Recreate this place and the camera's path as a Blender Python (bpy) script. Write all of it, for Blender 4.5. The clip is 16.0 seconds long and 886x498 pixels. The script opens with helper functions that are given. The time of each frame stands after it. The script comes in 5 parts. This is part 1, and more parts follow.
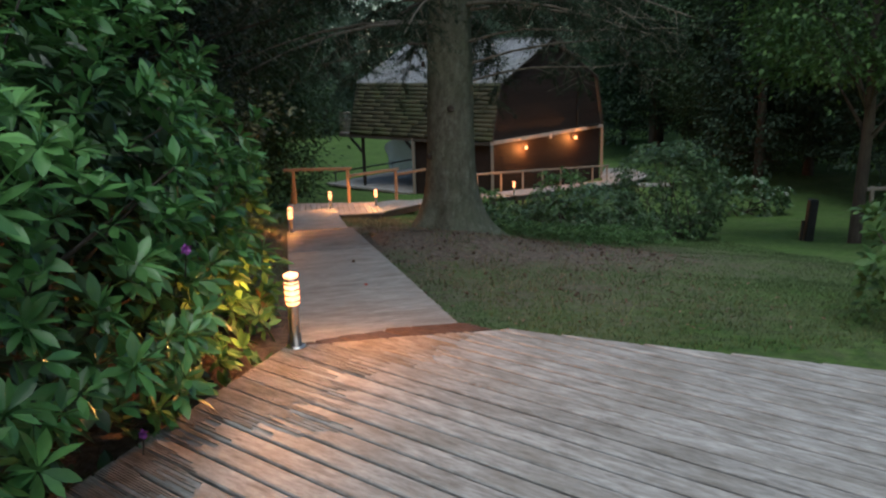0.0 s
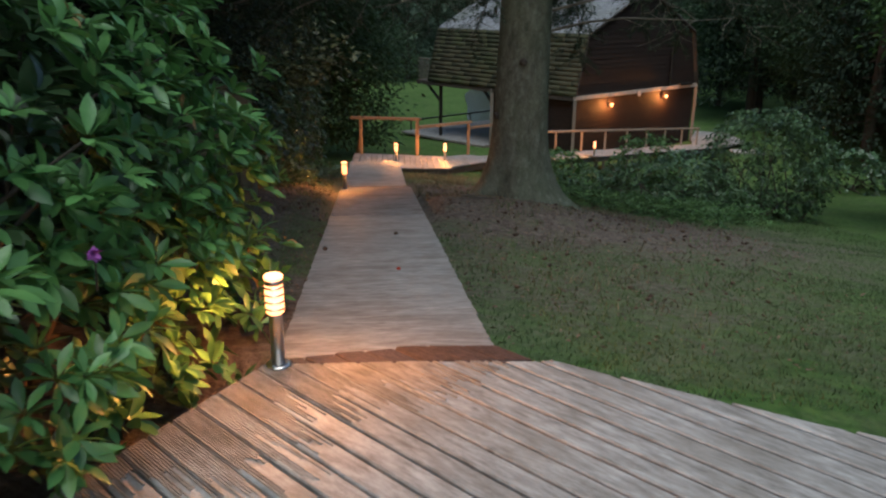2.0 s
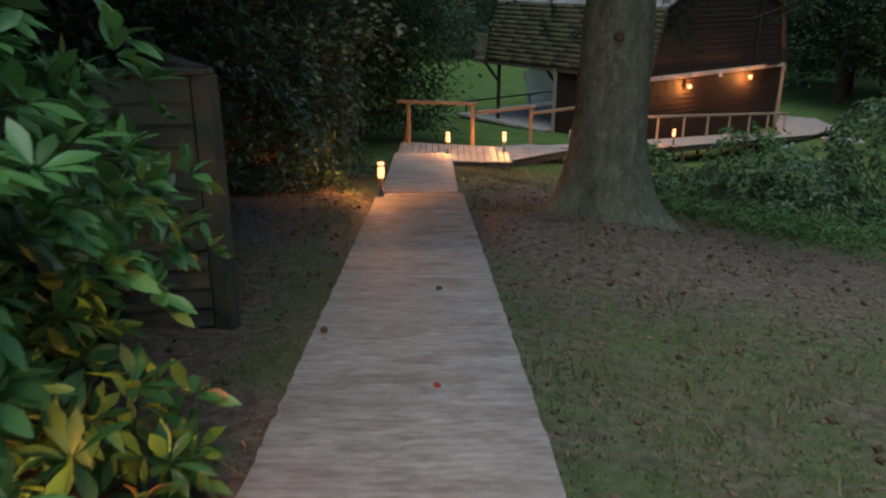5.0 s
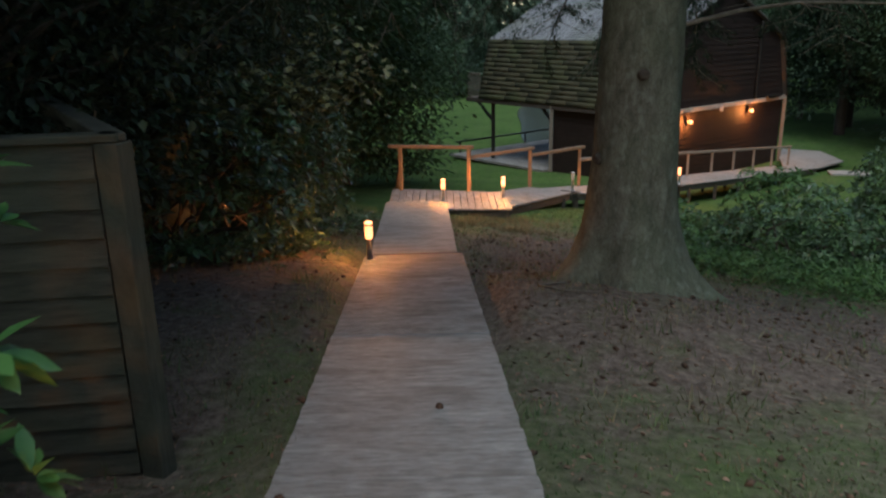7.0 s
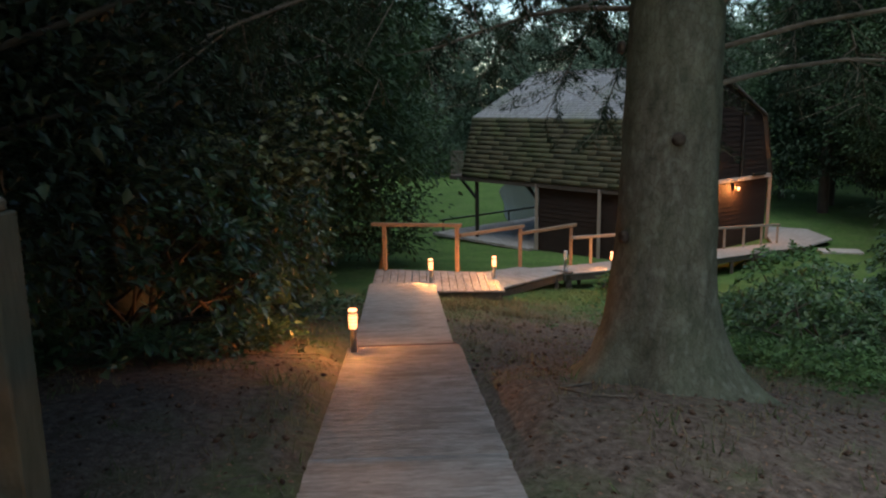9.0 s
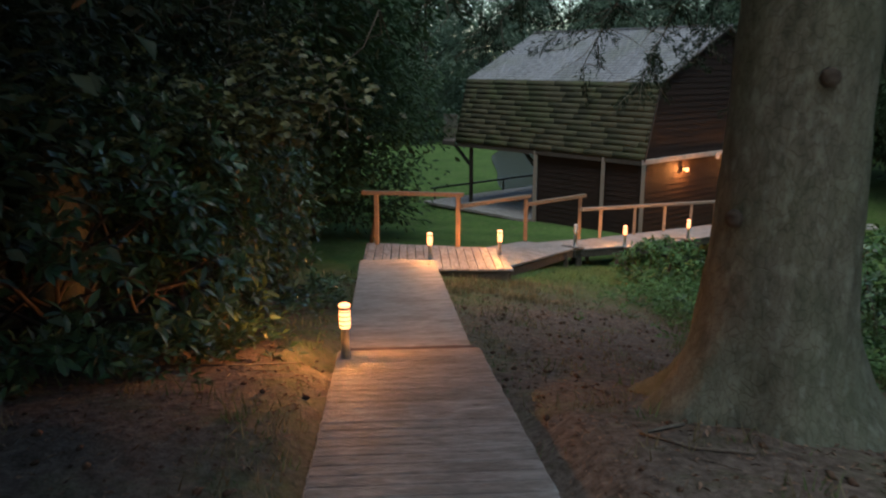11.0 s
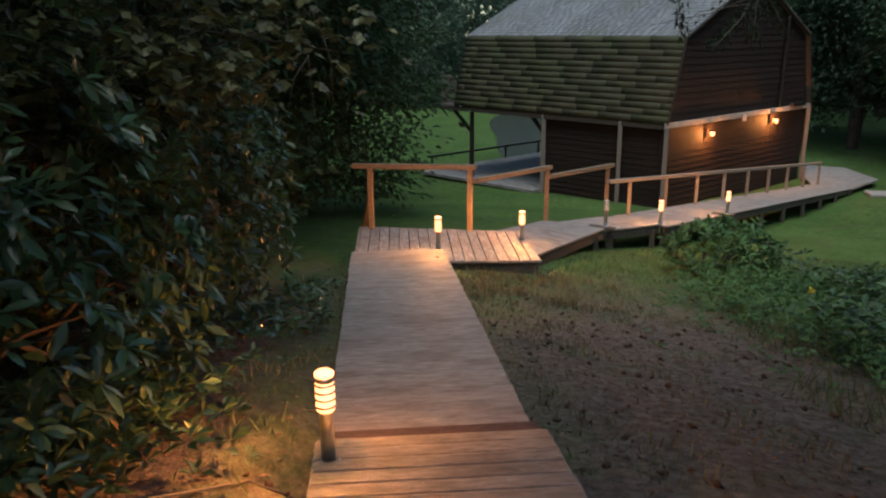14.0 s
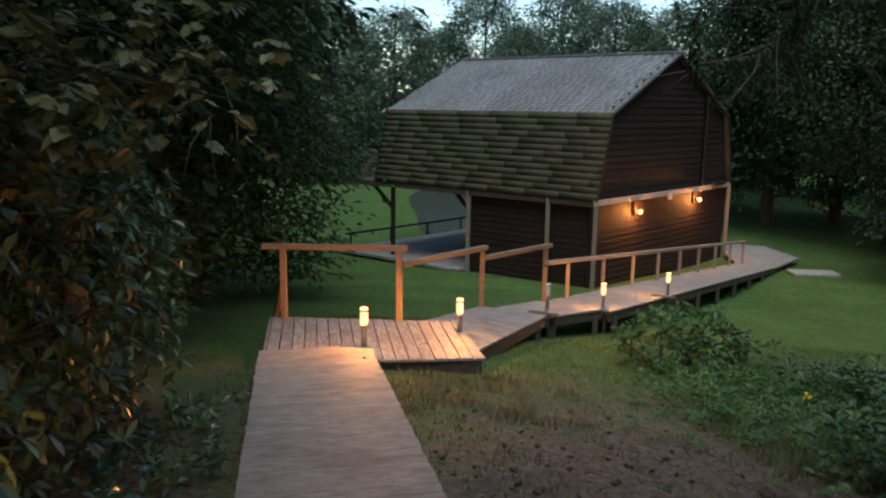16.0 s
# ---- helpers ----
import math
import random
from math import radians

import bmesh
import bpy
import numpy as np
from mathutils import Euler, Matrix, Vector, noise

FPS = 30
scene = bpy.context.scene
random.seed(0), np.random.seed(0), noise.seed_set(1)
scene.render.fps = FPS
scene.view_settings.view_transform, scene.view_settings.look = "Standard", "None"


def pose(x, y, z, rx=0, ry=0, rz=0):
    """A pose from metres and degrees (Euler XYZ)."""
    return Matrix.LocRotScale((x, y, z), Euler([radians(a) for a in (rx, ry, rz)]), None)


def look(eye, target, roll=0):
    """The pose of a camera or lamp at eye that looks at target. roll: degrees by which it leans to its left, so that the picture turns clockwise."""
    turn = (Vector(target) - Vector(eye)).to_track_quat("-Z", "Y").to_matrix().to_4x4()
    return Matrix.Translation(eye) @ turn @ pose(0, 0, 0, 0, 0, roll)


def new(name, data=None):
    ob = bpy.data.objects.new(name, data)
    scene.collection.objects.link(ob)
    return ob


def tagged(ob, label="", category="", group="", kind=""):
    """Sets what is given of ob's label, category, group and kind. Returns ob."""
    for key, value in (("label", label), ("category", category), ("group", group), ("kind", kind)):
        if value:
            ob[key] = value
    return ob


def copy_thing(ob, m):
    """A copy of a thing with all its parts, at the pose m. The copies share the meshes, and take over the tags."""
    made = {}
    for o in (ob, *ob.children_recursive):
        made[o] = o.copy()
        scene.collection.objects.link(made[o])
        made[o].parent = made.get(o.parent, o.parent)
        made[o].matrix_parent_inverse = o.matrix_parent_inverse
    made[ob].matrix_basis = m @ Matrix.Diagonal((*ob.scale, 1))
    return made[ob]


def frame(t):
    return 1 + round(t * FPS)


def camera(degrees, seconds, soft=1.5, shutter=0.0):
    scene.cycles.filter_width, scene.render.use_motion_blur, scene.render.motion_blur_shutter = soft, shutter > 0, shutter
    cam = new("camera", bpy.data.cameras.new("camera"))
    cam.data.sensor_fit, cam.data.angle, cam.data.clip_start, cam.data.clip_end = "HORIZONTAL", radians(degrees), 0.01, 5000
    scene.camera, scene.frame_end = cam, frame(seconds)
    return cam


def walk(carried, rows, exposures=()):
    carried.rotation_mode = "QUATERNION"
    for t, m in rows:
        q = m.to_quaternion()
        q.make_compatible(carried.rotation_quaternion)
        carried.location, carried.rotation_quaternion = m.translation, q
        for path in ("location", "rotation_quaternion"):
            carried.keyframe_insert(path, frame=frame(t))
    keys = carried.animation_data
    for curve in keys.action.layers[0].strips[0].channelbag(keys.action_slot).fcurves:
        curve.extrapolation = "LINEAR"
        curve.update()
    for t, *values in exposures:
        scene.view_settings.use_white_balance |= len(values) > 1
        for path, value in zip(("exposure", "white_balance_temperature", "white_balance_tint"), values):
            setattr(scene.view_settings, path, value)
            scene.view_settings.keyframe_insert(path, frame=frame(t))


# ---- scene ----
EXPOSURE = 2.1
cam = camera(60.0, 16.0, soft=2.2, shutter=0.5)
PATH = [
    (0, (0.956, -1.726, 1.658), (0.819, 0.206, 1.16), -1.7),
    (0.5, (0.988, -1.543, 1.664), (0.812, 0.369, 1.107), -0.3),
    (1, (1.03, -1.246, 1.644), (0.777, 0.644, 1.039), 0.4),
    (1.5, (1.016, -0.903, 1.638), (0.728, 0.977, 1.02), -0.3),
    (2, (1.087, -0.601, 1.628), (0.756, 1.271, 1.006), 0.4),
    (2.5, (1.101, -0.254, 1.579), (0.762, 1.603, 0.918), 0.6),
    (3, (1.022, 0.147, 1.548), (0.694, 1.998, 0.865), 0.0),
    (5.5, (0.498, 2.17, 1.391), (0.016, 3.993, 0.723), 0.1),
    (6, (0.452, 2.465, 1.381), (-0.036, 4.297, 0.745), 0.1),
    (6.5, (0.375, 2.718, 1.36), (-0.113, 4.55, 0.723), -0.3),
    (7, (0.257, 2.986, 1.352), (-0.201, 4.843, 0.767), -1.1),
    (7.5, (0.214, 3.198, 1.251), (-0.265, 5.067, 0.725), 0.4),
    (8, (0.136, 3.385, 1.229), (-0.333, 5.271, 0.754), 0.4),
    (8.5, (-0.025, 3.647, 1.204), (-0.417, 5.564, 0.794), -0.8),
    (9, (-0.127, 3.924, 1.17), (-0.54, 5.842, 0.782), -0.9),
    (11.5, (-0.859, 5.862, 0.87), (-1.215, 7.77, 0.389), 0.4),
    (12, (-0.969, 6.231, 0.814), (-1.252, 8.156, 0.351), -0.8),
    (12.5, (-1.037, 6.599, 0.76), (-1.322, 8.519, 0.277), 0.2),
    (13, (-1.152, 6.975, 0.717), (-1.444, 8.893, 0.232), -0.5),
    (13.5, (-1.286, 7.393, 0.663), (-1.588, 9.305, 0.161), -0.3),
    (14, (-1.399, 7.733, 0.625), (-1.747, 9.623, 0.071), -0.5),
    (14.5, (-1.521, 8.087, 0.559), (-1.813, 9.988, 0.008), -0.7),
    (15, (-1.598, 8.437, 0.513), (-1.851, 10.359, 0.021), 0.1),
    (15.5, (-1.723, 8.809, 0.489), (-1.87, 10.763, 0.087), -0.2),
    (16, (-1.774, 9.13, 0.445), (-1.912, 11.092, 0.082), 0.8),
]
walk(cam, [(t, look(eye, target, roll)) for t, eye, target, roll in PATH], exposures=[(0.0, EXPOSURE, 6150, 6), (16.0, EXPOSURE, 6150, 6)])

# ---- world and sky ----
world = bpy.data.worlds.new("dusk_sky")
scene.world = world
world.use_nodes = True
wn = world.node_tree.nodes
sky = wn.new("ShaderNodeTexSky")
sky.sky_type, sky.sun_disc = "NISHITA", False
sky.sun_elevation, sky.sun_rotation = radians(20), radians(200)
sky.air_density, sky.dust_density, sky.ozone_density = 1.0, 0.4, 1.3
wn["Background"].inputs["Strength"].default_value = 0.043
world.node_tree.links.new(sky.outputs["Color"], wn["Background"].inputs["Color"])
sun_data = bpy.data.lights.new("sun", "SUN")
sun_data.energy, sun_data.angle, sun_data.color = 0.56, radians(48), (0.97, 0.98, 0.95)
sun = new("sun", sun_data)
sun.matrix_world = look((4, -12, 40), (2, 0, 0))


# ---- materials ----
def speckle(n, l, src, col, amount):
    """Fine uneven mottling laid over a colour."""
    t = n.new("ShaderNodeTexNoise")
    t.inputs["Scale"].default_value, t.inputs["Detail"].default_value, t.inputs["Roughness"].default_value = 22.0, 8.0, 0.75
    mp = n.new("ShaderNodeMapping")
    mp.inputs["Scale"].default_value = (0.7, 1.6, 1.6)
    l.new(src, mp.inputs["Vector"])
    l.new(mp.outputs[0], t.inputs["Vector"])
    mr = n.new("ShaderNodeMapRange")
    mr.inputs["From Min"].default_value, mr.inputs["From Max"].default_value = 0.3, 0.7
    mr.inputs["To Min"].default_value, mr.inputs["To Max"].default_value = 1 - amount, 1 + amount * 0.8
    l.new(t.outputs["Fac"], mr.inputs["Value"])
    hsv = n.new("ShaderNodeHueSaturation")
    l.new(mr.outputs[0], hsv.inputs["Value"])
    l.new(col, hsv.inputs["Color"])
    return hsv.outputs[0]


def knot_spots(n, l, src, col, dark):
    """Scattered dark knots in timber."""
    v = n.new("ShaderNodeTexVoronoi")
    v.inputs["Scale"].default_value = 4.0
    mp = n.new("ShaderNodeMapping")
    mp.inputs["Scale"].default_value = (0.6, 1.4, 0.3)
    l.new(src, mp.inputs["Vector"])
    l.new(mp.outputs[0], v.inputs["Vector"])
    mr = n.new("ShaderNodeMapRange")
    mr.inputs["From Min"].default_value, mr.inputs["From Max"].default_value = 0.02, 0.075
    mr.inputs["To Min"].default_value, mr.inputs["To Max"].default_value = 0.75, 0.0
    l.new(v.outputs["Distance"], mr.inputs["Value"])
    mix = n.new("ShaderNodeMixRGB")
    mix.inputs[2].default_value = (*dark, 1)
    l.new(mr.outputs[0], mix.inputs[0])
    l.new(col, mix.inputs[1])
    return mix.outputs[0]


def mat(name, dark, light, scale=6.0, stretch=(1, 1, 1), rough=0.8, bump=0.3, bump_scale=40.0, island=0.0, per_object=0.0,
        stain=None, stain_scale=1.2, stain_amount=0.5, spec=0.3, metal=0.0, transmission=0.0, world_space=False, specks=0.0, knots=None):
    m = bpy.data.materials.new(name)
    m.use_nodes = True
    nt = m.node_tree
    n, l = nt.nodes, nt.links
    b = n["Principled BSDF"]
    geo = n.new("ShaderNodeNewGeometry")
    tc = n.new("ShaderNodeTexCoord")
    info = n.new("ShaderNodeObjectInfo")
    mp = n.new("ShaderNodeMapping")
    mp.inputs["Scale"].default_value = stretch
    src = geo.outputs["Position"] if world_space else tc.outputs["Object"]
    if per_object:
        add = n.new("ShaderNodeVectorMath")
        add.operation = "ADD"
        mul = n.new("ShaderNodeVectorMath")
        mul.operation = "SCALE"
        mul.inputs[0].default_value = (13.0, 7.0, 5.0)
        l.new(info.outputs["Random"], mul.inputs["Scale"])
        l.new(src, add.inputs[0])
        l.new(mul.outputs[0], add.inputs[1])
        src = add.outputs[0]
    l.new(src, mp.inputs["Vector"])
    n1 = n.new("ShaderNodeTexNoise")
    n1.inputs["Scale"].default_value, n1.inputs["Detail"].default_value, n1.inputs["Roughness"].default_value = scale, 6.0, 0.65
    l.new(mp.outputs[0], n1.inputs["Vector"])
    ramp = n.new("ShaderNodeValToRGB")
    ramp.color_ramp.elements[0].position, ramp.color_ramp.elements[1].position = 0.32, 0.7
    ramp.color_ramp.elements[0].color, ramp.color_ramp.elements[1].color = (*dark, 1), (*light, 1)
    l.new(n1.outputs["Fac"], ramp.inputs["Fac"])
    col = ramp.outputs["Color"]
    if stain:
        n2 = n.new("ShaderNodeTexNoise")
        n2.inputs["Scale"].default_value, n2.inputs["Detail"].default_value = stain_scale, 5.0
        l.new(src, n2.inputs["Vector"])
        r2 = n.new("ShaderNodeValToRGB")
        r2.color_ramp.elements[0].position, r2.color_ramp.elements[1].position = 0.45, 0.68
        l.new(n2.outputs["Fac"], r2.inputs["Fac"])
        k = n.new("ShaderNodeMath")
        k.operation = "MULTIPLY"
        k.inputs[1].default_value = stain_amount
        l.new(r2.outputs["Color"], k.inputs[0])
        mix = n.new("ShaderNodeMixRGB")
        mix.inputs[2].default_value = (*stain, 1)
        l.new(k.outputs[0], mix.inputs[0])
        l.new(col, mix.inputs[1])
        col = mix.outputs[0]
    if specks:
        col = speckle(n, l, src, col, specks)
    if knots:
        col = knot_spots(n, l, src, col, knots)
    if island or per_object:
        hsv = n.new("ShaderNodeHueSaturation")
        mr = n.new("ShaderNodeMapRange")
        amount = island or per_object
        mr.inputs["To Min"].default_value, mr.inputs["To Max"].default_value = 1 - amount, 1 + amount
        l.new(geo.outputs["Random Per Island"] if island else info.outputs["Random"], mr.inputs["Value"])
        l.new(mr.outputs[0], hsv.inputs["Value"])
        l.new(col, hsv.inputs["Color"])
        col = hsv.outputs[0]
    l.new(col, b.inputs["Base Color"])
    b.inputs["Roughness"].default_value, b.inputs["Metallic"].default_value = rough, metal
    b.inputs["Specular IOR Level"].default_value = spec
    if transmission:
        tr = n.new("ShaderNodeBsdfTranslucent")
        l.new(col, tr.inputs["Color"])
        ms = n.new("ShaderNodeMixShader")
        ms.inputs[0].default_value = transmission
        l.new(b.outputs[0], ms.inputs[1])
        l.new(tr.outputs[0], ms.inputs[2])
        l.new(ms.outputs[0], n["Material Output"].inputs["Surface"])
    if bump:
        n3 = n.new("ShaderNodeTexNoise")
        n3.inputs["Scale"].default_value, n3.inputs["Detail"].default_value = bump_scale, 4.0
        l.new(mp.outputs[0], n3.inputs["Vector"])
        height = n3.outputs["Fac"]
        bp = n.new("ShaderNodeBump")
        bp.inputs["Strength"].default_value, bp.inputs["Distance"].default_value = bump, 0.02
        l.new(height, bp.inputs["Height"])
        l.new(bp.outputs[0], b.inputs["Normal"])
    return m


def glow(name, colour, strength):
    m = bpy.data.materials.new(name)
    m.use_nodes = True
    b = m.node_tree.nodes["Principled BSDF"]
    b.inputs["Base Color"].default_value = (0.9, 0.85, 0.75, 1)
    b.inputs["Emission Color"].default_value = (*colour, 1)
    b.inputs["Emission Strength"].default_value = strength
    b.inputs["Roughness"].default_value = 0.4
    return m


M_DECK = mat("weathered_deck_wood", (0.19, 0.17, 0.15), (0.48, 0.455, 0.43), 4.0, (1.8, 9, 9), 0.6, 0.35, 30, per_object=0.08,
             stain=(0.17, 0.145, 0.115), stain_scale=2.6, stain_amount=0.5, specks=0.2, knots=(0.09, 0.07, 0.055))
M_WALK = mat("weathered_walkway_wood", (0.18, 0.17, 0.158), (0.385, 0.368, 0.35), 3.5, (2.0, 8, 8), 0.72, 0.35, 26, per_object=0.05,
             stain=(0.14, 0.12, 0.105), stain_scale=2.2, stain_amount=0.6, specks=0.2, knots=(0.10, 0.08, 0.065))
M_GROOVE = mat("grooved_deck_wood", (0.165, 0.145, 0.125), (0.42, 0.385, 0.35), 4.0, (1.8, 9, 9), 0.65, 0.35, 30, per_object=0.08,
               stain=(0.10, 0.085, 0.068), stain_scale=2.6, stain_amount=0.5, specks=0.2)
M_JOIST = mat("dark_joist_wood", (0.05, 0.042, 0.034), (0.11, 0.095, 0.08), 8.0, (1, 4, 4), 0.9, 0.3)
M_RAIL = mat("handrail_timber", (0.18, 0.12, 0.075), (0.31, 0.22, 0.14), 6.0, (4, 4, 4), 0.7, 0.25, 30, per_object=0.1)
M_GREYRAIL = mat("grey_rail_timber", (0.20, 0.16, 0.12), (0.36, 0.30, 0.24), 6.0, (4, 4, 4), 0.75, 0.25, 30, per_object=0.1)
M_STEEL = mat("brushed_steel", (0.45, 0.44, 0.43), (0.62, 0.61, 0.6), 30, (1, 1, 0.1), 0.28, 0.05, 60, metal=1.0, spec=0.5)
M_LIT = glow("lit_lamp_glass", (1.0, 0.27, 0.085), 1.4)
M_WALLLIT = glow("lit_wall_lamp_glass", (1.0, 0.27, 0.08), 1.6)
M_UNLIT = mat("clear_lamp_plastic", (0.55, 0.55, 0.52), (0.7, 0.7, 0.68), 20, (1, 1, 1), 0.25, 0.0, spec=0.5)
M_SHED = mat("weathered_olive_boards", (0.038, 0.038, 0.027), (0.095, 0.092, 0.066), 5, (1, 1, 8), 0.85, 0.4, 30, per_object=0.1,
             stain=(0.07, 0.075, 0.045), stain_scale=2.0, stain_amount=0.6)
M_BROWN = mat("dark_stained_boards", (0.015, 0.0098, 0.008), (0.036, 0.022, 0.0175), 5, (1, 1, 6), 0.75, 0.4, 30, per_object=0.15,
              stain=(0.018, 0.013, 0.011), stain_scale=1.5, stain_amount=0.5, world_space=False)
M_SHINGLE = mat("mossy_wood_shingles", (0.058, 0.054, 0.033), (0.09, 0.085, 0.05), 4, (0.8, 0.8, 1.6), 0.9, 0.2, 20, island=0.03,
                stain=(0.07, 0.09, 0.035), stain_scale=0.9, stain_amount=0.7)
M_SLATE = mat("grey_roof_shingles", (0.17, 0.17, 0.175), (0.29, 0.29, 0.29), 6, (1, 1, 1), 0.7, 0.4, 25, island=0.14,
              stain=(0.15, 0.16, 0.12), stain_scale=0.7, stain_amount=0.6)
M_STRIP = mat("dark_red_strip", (0.055, 0.038, 0.033), (0.11, 0.074, 0.064), 8, (2, 8, 8), 0.8, 0.3)
M_TRIM = mat("pale_trim_board", (0.36, 0.30, 0.26), (0.55, 0.48, 0.42), 6, (1, 1, 1), 0.7, 0.2)
M_POST = mat("weathered_house_post", (0.16, 0.14, 0.115), (0.27, 0.24, 0.20), 6, (6, 6, 1), 0.8, 0.3)
M_BLACK = mat("black_metal", (0.01, 0.01, 0.01), (0.025, 0.024, 0.022), 8, (1, 1, 1), 0.5, 0.1)
M_TWIG = mat("dead_twigs", (0.085, 0.072, 0.055), (0.19, 0.165, 0.13), 12, (1, 1, 1), 0.9, 0.3)
M_DARKBARK = mat("dark_bark", (0.035, 0.028, 0.022), (0.09, 0.072, 0.055), 8, (1, 1, 0.3), 0.95, 0.8, 18)
M_RHODO = mat("rhododendron_leaf", (0.046, 0.132, 0.034), (0.135, 0.285, 0.08), 3, (1, 1, 1), 0.38, 0.1, 30, island=0.45, transmission=0.18, spec=0.5)
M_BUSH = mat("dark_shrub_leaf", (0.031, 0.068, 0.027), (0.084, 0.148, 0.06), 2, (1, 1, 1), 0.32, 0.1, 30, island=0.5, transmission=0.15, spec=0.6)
M_SHRUB = mat("garden_shrub_leaf", (0.03, 0.062, 0.022), (0.085, 0.15, 0.055), 2, (1, 1, 1), 0.45, 0.1, 30, island=0.5, transmission=0.2, spec=0.4)
# dark leaf for maples and canopy; stands in for shade on the rhododendron
M_SHADE = mat("dark_shade_leaf", (0.018, 0.029, 0.015), (0.045, 0.064, 0.033), 1.2, (1, 1, 1), 0.45, 0.0, 30, island=0.4, transmission=0.15)
M_DRY = mat("dry_leaf", (0.15, 0.10, 0.045), (0.30, 0.21, 0.09), 3, (1, 1, 1), 0.8, 0.1, 30, island=0.4, transmission=0.2)
M_BROAD = mat("broadleaf_foliage", (0.024, 0.05, 0.021), (0.06, 0.105, 0.043), 0.6, (1, 1, 1), 0.6, 0.0, 30, island=0.28, transmission=0.25)
M_MAPLE = mat("maple_leaf", (0.095, 0.105, 0.042), (0.215, 0.215, 0.09), 1.5, (1, 1, 1), 0.4, 0.0, 30, island=0.5, transmission=0.2, spec=0.5)
M_NEEDLE = mat("conifer_foliage", (0.014, 0.03, 0.015), (0.036, 0.06, 0.03), 0.8, (1, 1, 1), 0.75, 0.0, 30, island=0.28, transmission=0.12)
# grey-green leaf with the distance haze mixed into its colour
M_PALE = mat("hazed_willow_foliage", (0.07, 0.11, 0.075), (0.145, 0.205, 0.135), 0.6, (1, 1, 1), 0.6, 0.0, 30, island=0.28, transmission=0.25)
M_FERN = mat("undergrowth_leaf", (0.045, 0.10, 0.028), (0.11, 0.20, 0.06), 1.0, (1, 1, 1), 0.55, 0.0, 30, island=0.45, transmission=0.25)
M_GRASS = mat("grass_blade", (0.072, 0.11, 0.042), (0.155, 0.205, 0.088), 1.0, (1, 1, 1), 0.7, 0.0, 30, island=0.4, transmission=0.25)
M_STRAW = mat("dry_grass_blade", (0.13, 0.115, 0.068), (0.25, 0.225, 0.135), 1.0, (1, 1, 1), 0.8, 0.0, 30, island=0.4, transmission=0.2)
M_CONE = mat("pine_cone", (0.05, 0.032, 0.022), (0.11, 0.07, 0.045), 20, (1, 1, 1), 0.9, 0.2, island=0.4)
M_PURPLE = mat("purple_petal", (0.30, 0.07, 0.32), (0.45, 0.14, 0.48), 10, (1, 1, 1), 0.6, 0.0, island=0.2)
M_YELLOW = mat("yellow_petal", (0.55, 0.45, 0.03), (0.7, 0.6, 0.08), 10, (1, 1, 1), 0.6, 0.0, island=0.2)
M_FLAKE = mat("leaf_litter", (0.09, 0.055, 0.04), (0.25, 0.165, 0.11), 30, (1, 1, 1), 0.9, 0.0, island=0.5)
M_STONE = mat("pale_slab", (0.25, 0.24, 0.22), (0.4, 0.39, 0.36), 10, (1, 1, 1), 0.85, 0.3)
M_RED = mat("red_leaf", (0.20, 0.03, 0.02), (0.30, 0.05, 0.03), 10, (1, 1, 1), 0.7, 0.0)
M_WATER = mat("pond_water", (0.05, 0.058, 0.045), (0.07, 0.08, 0.06), 2, (1, 1, 1), 0.2, 0.02, 6, spec=0.6)


